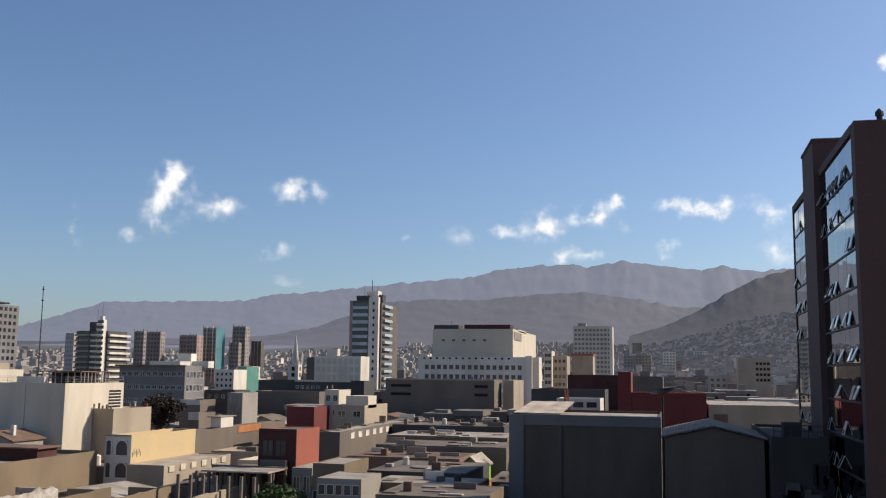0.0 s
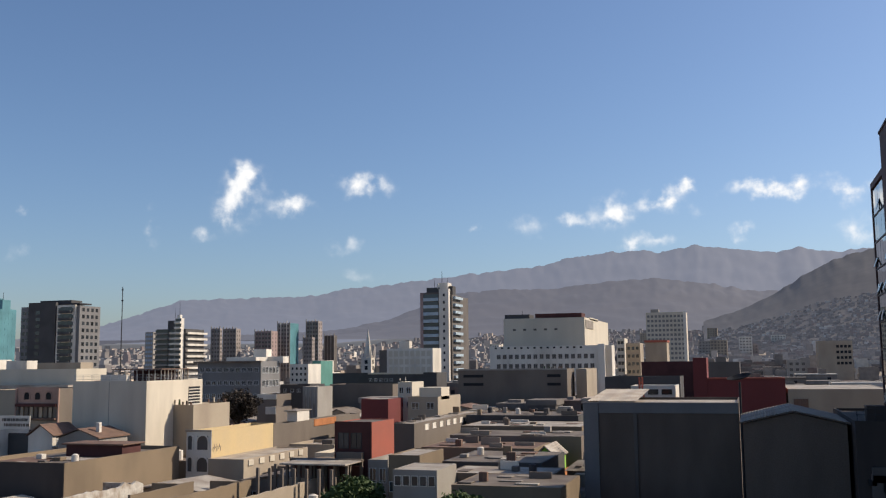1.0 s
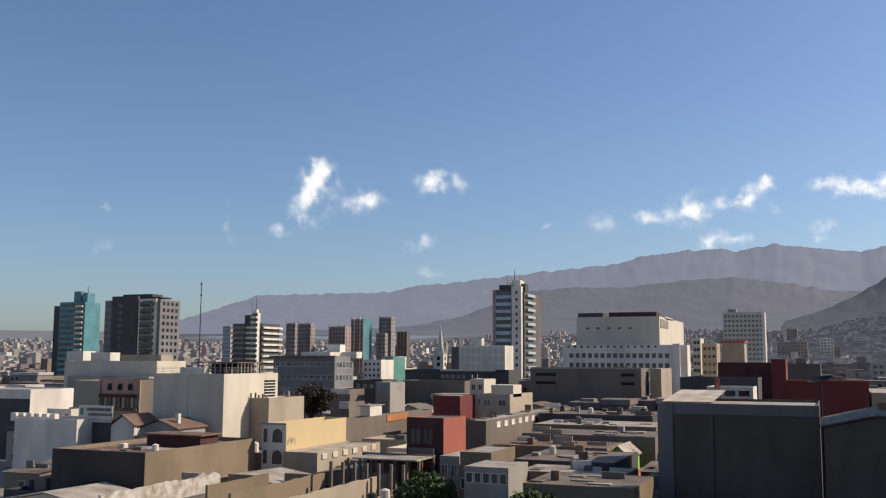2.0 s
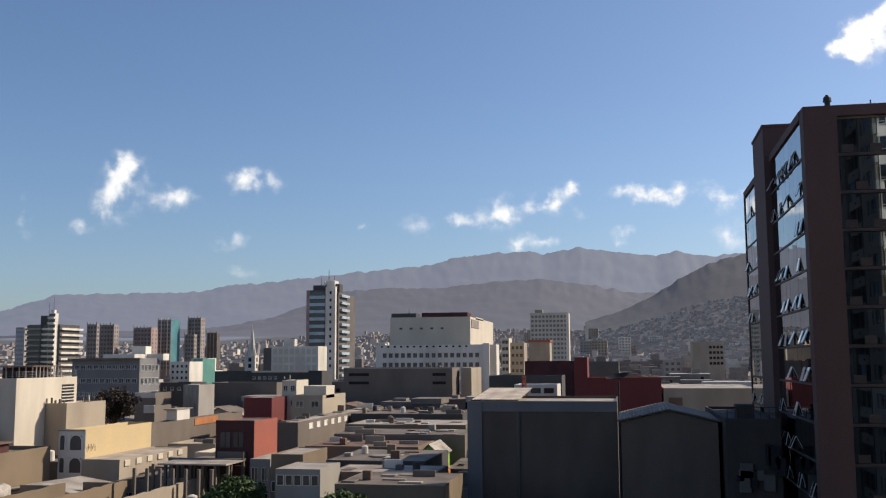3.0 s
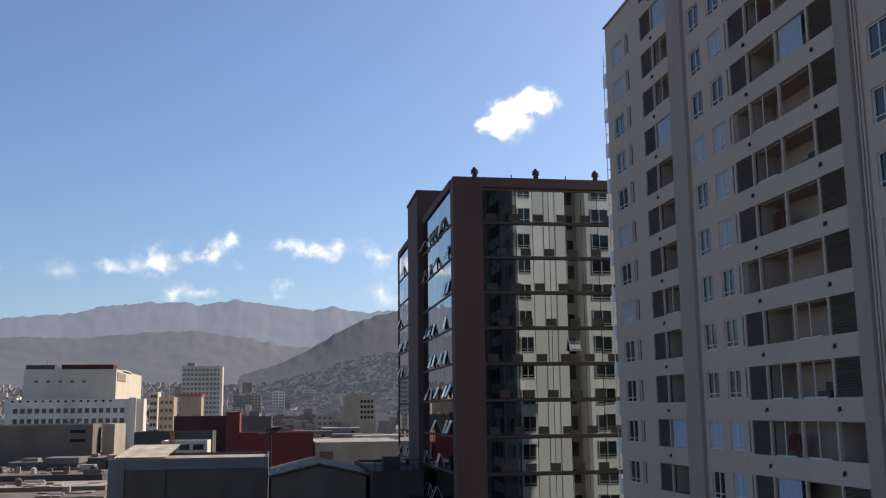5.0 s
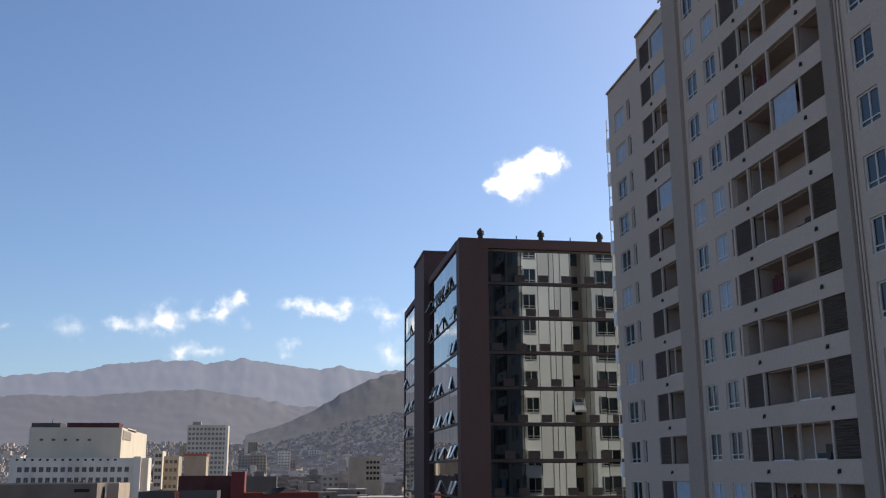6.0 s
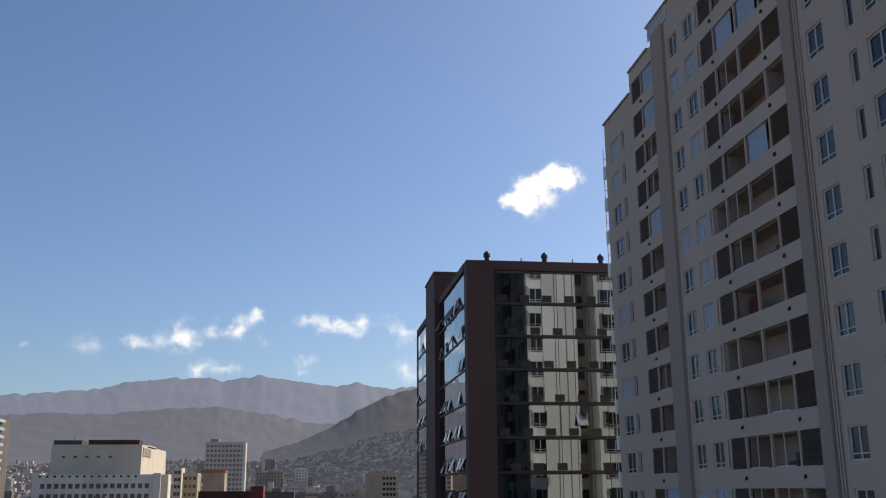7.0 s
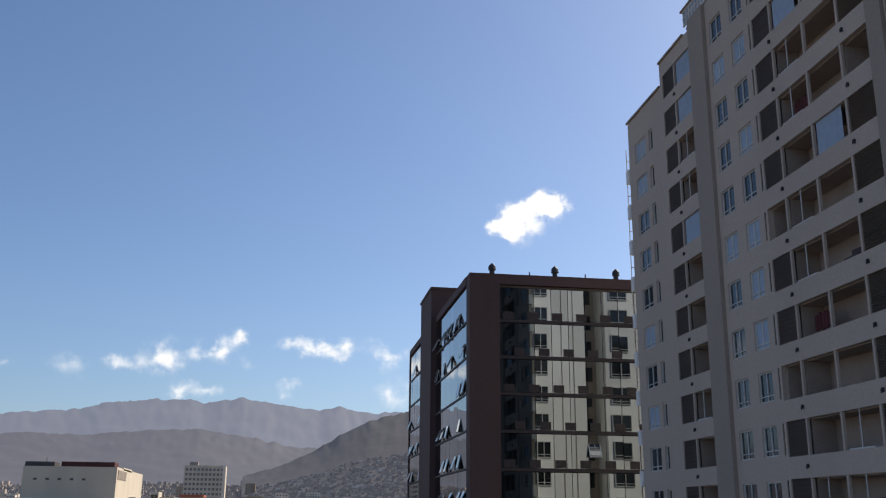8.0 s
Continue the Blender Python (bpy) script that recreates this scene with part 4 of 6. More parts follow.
def tree(x, y, z, top, r, material, label):
    """A tapered trunk with limbs and a crown of many small leaf clumps."""
    t = thing("tree", x, y, z, label, "tree", "street trees")
    rng = random.Random(int(x * 13 + y))
    bm = bmesh.new()
    tube(bm, x, y, z, top - r * 0.9, 0.28, 0.16, 8)
    for i in range(6):
        a = i * 1.05 + rng.random()
        m = Matrix.Translation((x, y, top - r * 1.5)) @ Euler((0.7, 0, a)).to_matrix().to_4x4()
        before = len(bm.verts)
        tube(bm, 0, 0, 0, r * 0.9, 0.11, 0.04, 6)
        bm.verts.ensure_lookup_table()
        for v in bm.verts[before:]:
            v.co = m @ v.co
    part("trunk", bm, "bark", t)
    verts, faces = [], []
    for i in range(5600):
        d = Vector((rng.gauss(0, 1), rng.gauss(0, 1), rng.gauss(0, 0.75))).normalized()
        lump = 0.75 + 0.35 * noise.noise(d * 2.1 + Vector((x, y, 0)))
        p = Vector((x, y, top - r * 0.85)) + Vector((d.x, d.y, d.z * 0.85)) * r * lump * (rng.random() ** 0.35)
        u = Vector((rng.gauss(0, 1), rng.gauss(0, 1), rng.gauss(0, 1))).normalized() * rng.uniform(0.16, 0.32)
        w = u.cross(Vector((rng.gauss(0, 1), rng.gauss(0, 1), rng.gauss(0, 1)))).normalized() * rng.uniform(0.10, 0.20)
        k = len(verts)
        verts += [p - u, p + w, p + u, p - w]
        faces.append((k, k + 1, k + 2, k + 3))
    me = bpy.data.meshes.new("crown")
    me.from_pydata(verts, [], faces)
    me.materials.append(M[material])
    ob = new("crown", me)
    ob.parent = t
    ob.matrix_parent_inverse = Matrix.Translation(-t.matrix_basis.translation)


def mast(x, y, top):
    m = thing("radio_mast", x, y, 0, "tall thin dark radio mast above the roofs", "mast")
    bm = bmesh.new()
    tube(bm, x, y, 0, top, 0.22, 0.12, 6)
    part("pole", bm, "darkmetal", m)
    for z in (top - 1, top - 4):
        bm = bmesh.new()
        box(bm, x - 0.3, x + 0.3, y - 0.1, y + 0.1, z, z + 0.3)
        part("aerial_box", bm, "darkmetal", m)


def church(x, y, top):
    c = thing("church", x, y, 0, "white church with a slender pointed steeple", "church")
    strip(c, "tower", "white", x - 2.6, x + 2.6, y - 2.6, y + 2.6, 0, top - 15)
    for sx in (-2.3, 2.3):
        for sy in (-2.3, 2.3):
            bm = bmesh.new()
            tube(bm, x + sx, y + sy, top - 15, top - 10, 0.55, 0.02, 4)
            part("pinnacle", bm, "white", c)
    bm = bmesh.new()
    tube(bm, x, y, top - 15, top, 2.3, 0.05, 8)
    part("spire", bm, "white", c)
    for z in (top - 18, top - 21):
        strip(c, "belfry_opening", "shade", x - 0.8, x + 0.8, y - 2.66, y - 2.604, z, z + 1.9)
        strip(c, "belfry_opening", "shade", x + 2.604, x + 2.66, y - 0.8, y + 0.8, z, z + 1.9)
    strip(c, "nave", "plaster", x - 5, x + 5, y + 2.61, y + 22, 0, top - 19)


def dish_on_mast(x, y, z):
    d = thing("satellite_dish", x, y, 0, "dark satellite dish on a tall pole beside a warehouse", "satellite dish")
    bm = bmesh.new()
    tube(bm, x, y + 5.5, 0, z - 0.3, 0.16, 0.12, 8)
    part("pole", bm, "darkmetal", d)
    bm = bmesh.new()
    m = Matrix.Translation((x, y + 5.5, z)) @ Euler((radians(10), radians(-12), 0)).to_matrix().to_4x4()
    rings = []
    for k in range(6):
        r = 1.3 * k / 5 + 0.02
        rings.append([bm.verts.new(m @ Vector((r * math.cos(6.28318 * i / 20), r * math.sin(6.28318 * i / 20), 0.34 * (r / 1.3) ** 2))) for i in range(20)])
    for k in range(5):
        for i in range(20):
            bm.faces.new((rings[k][i], rings[k][(i + 1) % 20], rings[k + 1][(i + 1) % 20], rings[k + 1][i]))
    bmesh.ops.solidify(bm, geom=bm.faces[:], thickness=0.05)
    part("bowl", bm, "darkmetal", d)


def lattice_tower(x, y, top):
    """A short steel lattice that stands behind the warehouse."""
    t = thing("lattice_tower", x, y, 0, "reddish steel lattice tower behind a warehouse", "lattice tower")
    for sx, sy in ((-1, -1), (1, -1), (1, 1), (-1, 1)):
        bm = bmesh.new()
        a, b_ = Vector((x + sx * 1.3, y + sy * 1.3, 0)), Vector((x + sx * 0.12, y + sy * 0.12, top))
        m = Matrix.Translation(a) @ (b_ - a).to_track_quat("Z", "Y").to_matrix().to_4x4()
        tube(bm, 0, 0, 0, (b_ - a).length, 0.09, 0.06, 6)
        for v in bm.verts:
            v.co = m @ v.co
        part("leg", bm, "brick", t)
    for k in range(7):
        bm = bmesh.new()
        s = 1.3 - 1.15 * k / 7
        z = top * k / 7
        for p, q in (((-s, -s), (s, -s)), ((s, -s), (s, s)), ((s, s), (-s, s)), ((-s, s), (-s, -s))):
            a, b_ = Vector((x + p[0], y + p[1], z)), Vector((x + q[0] * 0.86, y + q[1] * 0.86, z + top / 7))
            m = Matrix.Translation(a) @ (b_ - a).to_track_quat("Z", "Y").to_matrix().to_4x4()
            before = len(bm.verts)
            tube(bm, 0, 0, 0, (b_ - a).length, 0.05, 0.05, 5)
            bm.verts.ensure_lookup_table()
            for v in bm.verts[before:]:
                v.co = m @ v.co
        part("brace", bm, "brick", t)


TAKEN = [(6.0, 14.0, 80.0, 122.0), (20.0, 60.0, 10.0, 66.0), (11.0, 50.0, 74.0, 120.0)]



def dark_yard(x0, x1, y0, y1, h):
    """The shaded service yard at the foot of the office block: a dark annex with pipe racks and railings on its roof."""
    # walls, roof and cooling unit hold the yard's shade in their near-black colour
    b = building("service_annex", x0, x1, y0, y1, h, "shadedark", "dark shaded service annex with pipe racks and railings", roof="shadedark", parapet=0.3, category="building")
    rng = random.Random(3)
    for i in range(10):
        x = x0 + 0.3 + (x1 - x0 - 0.6) * rng.random()
        z = h - 3.6 - 3 * rng.random()
        strip(b, "pipe_rack", rng.choice(("darkmetal", "slate", "shade")), x - 0.2, x + rng.uniform(0.2, 1.0), y0 - 0.5, y0 - 0.004, z, z + rng.uniform(0.5, 2.2))
    for i in range(7):
        tube_part(b, "rail_post", "darkmetal", x0 + 0.2 + (x1 - x0 - 0.4) * i / 6, y0 + 0.15, h - 0.02, h + 1.1, 0.04)
    strip(b, "rail", "darkmetal", x0 + 0.1, x1 - 0.1, y0 + 0.11, y0 + 0.18, h + 1.0, h + 1.07)
    strip(b, "rail", "darkmetal", x0 + 0.1, x1 - 0.1, y0 + 0.11, y0 + 0.18, h + 0.5, h + 0.55)
    strip(b, "cooling_unit", "shadedark", x0 + 1.2, x0 + 2.8, y0 + 2, y0 + 4, h - 0.35, h + 1.2)


# ---- the town: its larger buildings ----
dark_yard(8.4, 13.2, 92.0, 116.0, 14.6)
b = building("blank_white_building", -103.6, -89.9, 130.0, 146.1, 17.7, "whitewash", "tall blank white box building with one louvred opening", roof="roof", parapet=0.3, category="building")
louvre_grille(b, "right", -89.9, 141.8, 145.3, 13.5, 16.5)
roof_fence(b, -103.6, -89.9, 130.0, 146.1, 17.7)
pergola(b, -101.6, -91.9, 134.0, 145.1, 17.4)
joints(b, "front", 130.0, -103.6, -89.9, 17.7)
b = building("rendered_annex", -90.3, -86.2, 137.5, 148.9, 13.7, "beige", "beige rendered annex with plants along its parapet", roof="roof", parapet=0.6, category="building")
roof_pots(b, -90.0, -86.5, 137.8, 13.7)
roof_pots(b, -90.0, -86.5, 148.3, 13.7)
b = building("yellow_house", -76.2, -72.2, 120.0, 138.2, 10.9, "yellow", "two-storey house with a stained yellow side wall and white arched front", roof="tin", parapet=0.6, category="building")
arched_front(b, -76.2, -72.2, 120.0, 10.9)
b = building("lean_to_store", -72.1, -66.6, 119.0, 139.0, 7.2, "beige", "low tan store with a bleached roof against a yellow wall", roof="tinlight", parapet=0.15, category="building")
for i in range(6):
    strip(b, "parapet_block", "cream", -66.6, -66.45, 120.2 + i * 3.1, 121.6 + i * 3.1, 6.2, 7.0)
TAKEN.append((-72.1, -66.6, 119.0, 139.0))
b = building("long_plastered_building", -80.6, -78.3, 150.0, 188.2, 9.8, "greybrown", "long grey plastered building with a streaked blank side", roof="tin", parapet=0.6, category="building")
strip(b, "orange_band", "orange", -78.3, -78.2, 166.0, 176.0, 8.5, 9.8)
strip(b, "rear_storey", "white", -80.3, -78.3, 159.0, 164.0, 9.8, 11.6)
strip(b, "rear_storey", "roof", -80.7, -78.2, 158.5, 165.0, 11.6, 11.8)
b = building("brown_walled_building", -90.7, -76.5, 95.0, 118.6, 8.9, "brown", "low building with bare brown rendered walls and patched roof", roof="tin", parapet=0.5, category="building")
# dark face laid over the front: its shade is put into the colour
strip(b, "shaded_front", "shadedark", -90.7, -76.5, 94.9, 95.0, 0, 8.9)
strip(b, "roof_hut", "darkred", -86.0, -77.4, 107.0, 111.0, 8.4, 9.9)
strip(b, "hut_roof", "rust", -86.5, -77.0, 106.6, 111.4, 9.9, 10.1)
shed_clutter(b, -90.3, -76.9, 95.4, 106.0, 8.4, 5)
strip(b, "roof_patch", "rust", -89.7, -83.7, 99.0, 104.0, 8.4, 8.5)
strip(b, "roof_patch", "tinlight", -85.7, -77.5, 102.0, 105.0, 8.4, 8.5)
b = building("narrow_red_house", -51.2, -46.2, 115.0, 123.0, 12.6, "brick", "narrow dark-fronted house with brick-red side wall", roof="tin", parapet=0.1, category="building")
# darker red laid over the front: its shade is put into the colour
strip(b, "unlit_front", "darkred", -51.3, -46.2, 114.9, 115.0, 0, 12.7)
windows(b, "front", 114.9, -50.9, -47.4, 2, 1.5, 2.0, 9.3, 4, -3.0, 2, "darkmetal", "pane")
strip(b, "balcony", "greybrown", -50.7, -47.2, 114.1, 114.9, 8.0, 8.9)
strip(b, "balcony", "greybrown", -50.7, -47.2, 114.1, 114.9, 5.0, 5.9)
b = building("porch_house", -45.5, -42.9, 112.0, 120.0, 8.3, "plaster", "small plastered house with a dark porch", roof="tin", parapet=0.6, category="building")
windows(b, "front", 112.0, -45.5, -42.9, 2, 0.9, 1.8, 5.5, 2, -3, 2, "frame", "pane")
b = building("tan_walled_house", -40.5, -36.7, 106.0, 115.0, 9.5, "brown", "house with tan gable wall and pale tin roof", roof="tinlight", parapet=0.1, category="building")
windows(b, "front", 106.0, -40.5, -36.7, 4, 0.8, 1.2, 5.3, 2, -3, 1, "frame", "pane")
b = building("flat_roofed_store", -51.9, -48.6, 138.0, 188.7, 11.0, "greybrown", "long store with a row of white-framed side openings", roof="tinlight", parapet=0.1, category="building")
windows(b, "right", -48.6, 142.0, 186.7, 12, 1.9, 0.9, 9.7, 1, 3, 1, "white", "white")
shed_clutter(b, -51.9, -48.6, 138.0, 188.7, 11.0, 9)
b = building("tan_house", -59.3, -53.6, 165.0, 179.0, 14.0, "beige", "two-storey tan house with a set-back attic", roof="roof", parapet=0.6, category="building")
windows(b, "front", 165.0, -59.3, -53.6, 2, 1.4, 1.2, 11.8, 2, -2.8)
strip(b, "attic", "cream", -57.8, -53.6, 167.0, 172.0, 13.4, 15.6)
b = building("red_store", -70.4, -65.0, 170.0, 178.0, 13.4, "maroon", "deep red shed with a bleached roof", roof="tinlight", parapet=0.05, category="building")
b = building("white_chimney_house", -66.0, -63.1, 178.0, 185.0, 16.4, "cream", "cream house with a cluster of rooftop stacks", roof="roof", parapet=0.6, category="building")
roof_pots(b, -65.7, -63.4, 178.4, 16.7)
windows(b, "front", 178.0, -66.0, -63.1, 2, 0.9, 1.2, 14.2, 2, -2.8)
b = building("ribbon_window_building", -127.5, -110.5, 205.0, 214.6, 20.9, "midgrey", "four-storey grey building with ribbon windows", roof="roof", parapet=0.5, category="building")
windows(b, "front", 205.0, -127.1, -110.9, 10, 1.2, 1.1, 18.3, 4, -3.1)
windows(b, "right", -110.5, 205.5, 214.1, 5, 1.2, 1.6, 17.9, 4, -3.1)
strip(b, "eaves", "tin", -128.3, -110.1, 204.2, 205.0, 20.6, 21.0)
strip(b, "roof_storey", "white", -121.5, -113.5, 208.0, 213.0, 20.4, 21.9)
strip(b, "roof_storey", "white", -114.5, -109.3, 214.0, 217.0, 20.4, 22.0)
strip(b, "stair_head", "white", -117.0, -113.5, 213.2, 216.0, 20.4, 23.8)
b = building("patterned_white_house", -118.0, -112.6, 235.0, 243.0, 20.1, "white", "white house with scattered dark openings", roof="roof", parapet=0.6, category="building")
windows(b, "front", 235.0, -117.8, -112.8, 4, 0.7, 0.8, 18.5, 4, -1.5, 1, "white", "shade")
b = building("teal_house", -116.1, -113.6, 245.0, 253.0, 20.9, "tealwall", "narrow building with a teal-painted side", roof="roof", parapet=0.6, category="building")
b = building("long_dark_building", -118.4, -85.4, 262.0, 271.6, 17.3, "darkgrey", "long low dark building with a parapet paled as if lit", roof="roof", parapet=0.5, category="building")
windows(b, "front", 262.0, -106.4, -98.4, 5, 0.9, 0.9, 14.9, 1, 3)
# cream strip along the top: light on the parapet put into colour
strip(b, "roof_edge", "cream", -106.4, -89.4, 261.9, 262.0, 16.9, 17.4)
b = building("low_grey_wall_building", -106.2, -88.6, 235.0, 245.0, 14.7, "greybrown", "plain grey rear wall of a low building", roof="roof", parapet=0.6, category="building")
b = building("dark_row_house", -113.9, -105.9, 222.0, 231.0, 15.0, "darkgrey", "dark row house with small openings", roof="roof", parapet=0.6, category="building")
windows(b, "front", 222.0, -113.6, -106.2, 4, 0.9, 0.9, 13.0, 1, 3)
b = building("shuttered_house", -95.2, -91.6, 196.0, 204.0, 15.1, "plaster", "pale house with a corrugated shutter front", roof="roof", parapet=0.6, category="building")
ribs_small(b, -95.2, -91.6, 196.0, 15.1)
b = building("white_parapet_house", -103.3, -98.5, 190.0, 197.0, 13.6, "greybrown", "low house with a bright white parapet", roof="roof", parapet=0.6, category="building")
strip(b, "white_band", "white", -103.3, -98.5, 189.9, 190.0, 12.5, 13.6)
b = building("white_parapet_house", -93.7, -91.4, 176.0, 183.0, 11.5, "greybrown", "low white-banded house beside a dark tree", roof="roof", parapet=0.6, category="building")
strip(b, "white_band", "white", -93.7, -91.4, 175.9, 176.0, 10.1, 11.6)
b = building("long_tin_shed", -28.9, -17.9, 93.0, 103.6, 8.0, "brown", "low patched tin shed beside a street tree", roof="tin", parapet=0.02, category="building")
shed_clutter(b, -28.9, -17.9, 93.0, 103.6, 8.0, 31)
b = building("long_tin_shed", -32.9, -21.0, 104.0, 111.6, 7.9, "greybrown", "long bleached tin shed with patched sheets", roof="tinlight", parapet=0.02, category="building")
shed_clutter(b, -32.9, -21.0, 104.0, 111.6, 7.9, 32)
b = building("long_tin_shed", -35.9, -23.8, 112.0, 126.6, 8.3, "darkgrey", "long weathered tin shed with patched sheets", roof="tin", parapet=0.02, category="building")
shed_clutter(b, -35.9, -23.8, 112.0, 126.6, 8.3, 33)
b = building("long_brown_shed", -43.7, -27.9, 127.0, 137.6, 8.6, "brown", "long brown shed with a rusty roof", roof="rust", parapet=0.02, category="building")
shed_clutter(b, -43.7, -27.9, 127.0, 137.6, 8.6, 34)
b = building("long_brown_shed", -43.0, -23.5, 138.0, 149.6, 9.4, "greybrown", "long grey-brown shed with cluttered roof", roof="tin", parapet=0.02, category="building")
shed_clutter(b, -43.0, -23.5, 138.0, 149.6, 9.4, 35)
b = building("long_brown_shed", -44.9, -25.4, 150.0, 163.0, 10.0, "brown", "long brown shed with a bleached roof", roof="tinlight", parapet=0.02, category="building")
shed_clutter(b, -44.9, -25.4, 150.0, 163.0, 10.0, 36)
b = building("long_brown_shed", -48.1, -28.3, 164.0, 178.0, 10.9, "darkgrey", "dark long shed with a tin roof", roof="tin", parapet=0.02, category="building")
shed_clutter(b, -48.1, -28.3, 164.0, 178.0, 10.9, 37)
b = building("pale_roofed_house", -36.6, -31.7, 97.0, 104.0, 8.9, "plaster", "small house with a pale roof and glazed front", roof="tinlight", parapet=0.05, category="building")
windows(b, "front", 97.0, -36.5, -31.8, 5, 0.8, 1.1, 7.2, 2, -2.8, 1, "white", "pane")
b = building("white_block", -126.6, -109.0, 330.0, 340.0, 25.4, "white", "bright white block with square panel grid", roof="roof", parapet=0.6, category="building")
windows(b, "front", 330.0, -126.2, -109.4, 8, 1.5, 2.0, 22.5, 3, -2.9, 1, "white", "cream")
strip(b, "stair_head", "white", -122.6, -118.6, 332.0, 335.0, 24.9, 28.0)
strip(b, "side_block", "slate", -129.6, -126.6, 330.0, 339.0, 0, 24.9)
b = building("teal_tower", -401.1, -383.1, 420.0, 432.0, 51.4, "teal", "teal glazed apartment tower with stepped top", roof="roof", parapet=0.6, category="building")
strip(b, "crown", "teal", -393.1, -388.1, 422.0, 428.0, 50.9, 57.4)
strip(b, "crown", "teal", -387.1, -383.6, 422.0, 428.0, 50.9, 56.4)
strip(b, "side_wing", "darkgrey", -406.1, -401.2, 421.0, 429.0, 0, 49.4)
tube_part(b, "aerial", "darkmetal", -385.1, 424.0, 56.4, 60.4, 0.15)
windows(b, "front", 420.0, -400.6, -383.6, 8, 2.0, 1.5, 48.8, 14, -3.1, 2, "white", "pane")
windows(b, "right", -383.1, 420.5, 431.5, 4, 2.0, 1.5, 48.8, 14, -3.1, 2, "white", "teal")
balconies(b, -389.1, -384.1, 420.0, 48.4, 14, "white")
b = building("grey_apartment_tower", -298.9, -268.9, 340.0, 353.6, 45.7, "midgrey", "dark grey apartment tower with white balcony strip", roof="roof", parapet=0.6, category="building")
strip(b, "dark_core", "darkgrey", -293.9, -279.9, 338.5, 340.0, 0, 47.3)
strip(b, "white_strip", "white", -279.7, -270.4, 339.0, 340.0, 0, 46.0)
strip(b, "roof_frame", "darkmetal", -294.9, -269.9, 341.0, 349.0, 46.3, 46.9)
strip(b, "plant_room", "darkgrey", -290.9, -274.9, 342.0, 349.0, 45.2, 48.3)
windows(b, "front", 339.0, -279.5, -270.6, 3, 1.7, 1.6, 43.1, 13, -2.9, 2, "darkmetal", "pane")
balconies(b, -277.9, -271.9, 339.0, 42.5, 13, "darkgrey")
windows(b, "right", -268.9, 341.0, 352.6, 4, 1.6, 1.5, 43.3, 13, -2.9, 2, "white", "pane")
windows(b, "front", 338.5, -290.9, -286.9, 1, 2.2, 1.5, 42.3, 12, -2.9, 2, "frame", "pane")
windows(b, "front", 340.0, -298.5, -294.3, 2, 1.3, 1.4, 42.3, 12, -2.9, 1, "darkmetal", "pane")
b = building("terraced_tower", -326.1, -307.0, 480.0, 499.5, 40.9, "darkgrey", "stepped apartment tower with pale banded balconies and a flag mast", roof="roof", parapet=0.6, category="building")
strip(b, "stair_shaft", "white", -312.0, -308.0, 477.0, 480.0, 0, 46.9)
strip(b, "shaft_head", "white", -311.0, -309.0, 477.5, 479.5, 46.9, 48.9)
tube_part(b, "flag_mast", "darkmetal", -310.0, 478.5, 48.9, 55.9, 0.12)
strip(b, "plant_room", "darkgrey", -320.1, -314.1, 482.0, 489.0, 40.4, 45.9)
tube_part(b, "aerial", "darkmetal", -317.1, 485.0, 45.9, 52.9, 0.12)
balconies(b, -327.1, -318.1, 480.0, 37.9, 12, "plaster")
balconies(b, -317.1, -312.5, 480.0, 37.9, 12, "white")
balconies(b, -312.0, -308.0, 477.0, 43.9, 14, "white")
side_bands(b, -307.0, 480.5, 501.5, 37.9, 12, "white")
b = building("blue_glass_tower", -431.1, -424.1, 620.0, 630.0, 45.2, "plaster", "small pale tower with blue glass", roof="roof", parapet=0.6, category="building")
windows(b, "front", 620.0, -430.8, -424.4, 3, 1.5, 1.5, 42.6, 9, -3.2, 1, "white", "curtain")
b = building("brown_apartment_tower", -374.9, -367.8, 620.0, 623.2, 46.7, "browntower", "brown ribbed apartment tower", roof="roof", parapet=0.6, category="building")
ribs(b, -374.9, -367.8, 620.0, 623.2, 46.7, "roof")
b = building("brown_apartment_tower", -376.7, -366.0, 640.0, 646.8, 47.2, "browntower", "brown ribbed apartment tower beside its twin", roof="roof", parapet=0.6, category="building")
ribs(b, -376.7, -366.0, 640.0, 646.8, 47.2, "roof")
b = building("red_brown_tower", -350.1, -336.8, 640.0, 650.0, 44.8, "redtower", "red-brown apartment tower with pale corner", roof="roof", parapet=0.6, category="building")
ribs(b, -350.1, -336.8, 640.0, 650.0, 44.8, "roof")
b = building("white_teal_tower", -341.8, -331.7, 660.0, 674.5, 51.2, "plaster", "pale ribbed tower with teal side", roof="roof", parapet=0.6, category="building")
ribs(b, -341.8, -331.7, 660.0, 674.5, 51.2, "white")
strip(b, "teal_side", "teal", -331.7, -331.4, 660.2, 674.3, 0, 51.2)
b = building("ribbed_brown_tower", -327.6, -317.4, 680.0, 687.3, 53.1, "browntower", "tall ribbed brown tower", roof="roof", parapet=0.6, category="building")
ribs(b, -327.6, -317.4, 680.0, 687.3, 53.1, "roof")
b = building("short_brown_tower", -315.5, -308.5, 650.0, 654.9, 39.9, "browntower", "short brown tower below a taller one", roof="roof", parapet=0.6, category="building")
ribs(b, -315.5, -308.5, 650.0, 654.9, 39.9, "roof")
b = building("grey_far_block", -321.4, -313.0, 700.0, 705.5, 42.5, "slate", "dark far block far off", roof="roof", parapet=0.6, category="building")
ribs(b, -321.4, -313.0, 700.0, 705.5, 42.5, "roof")
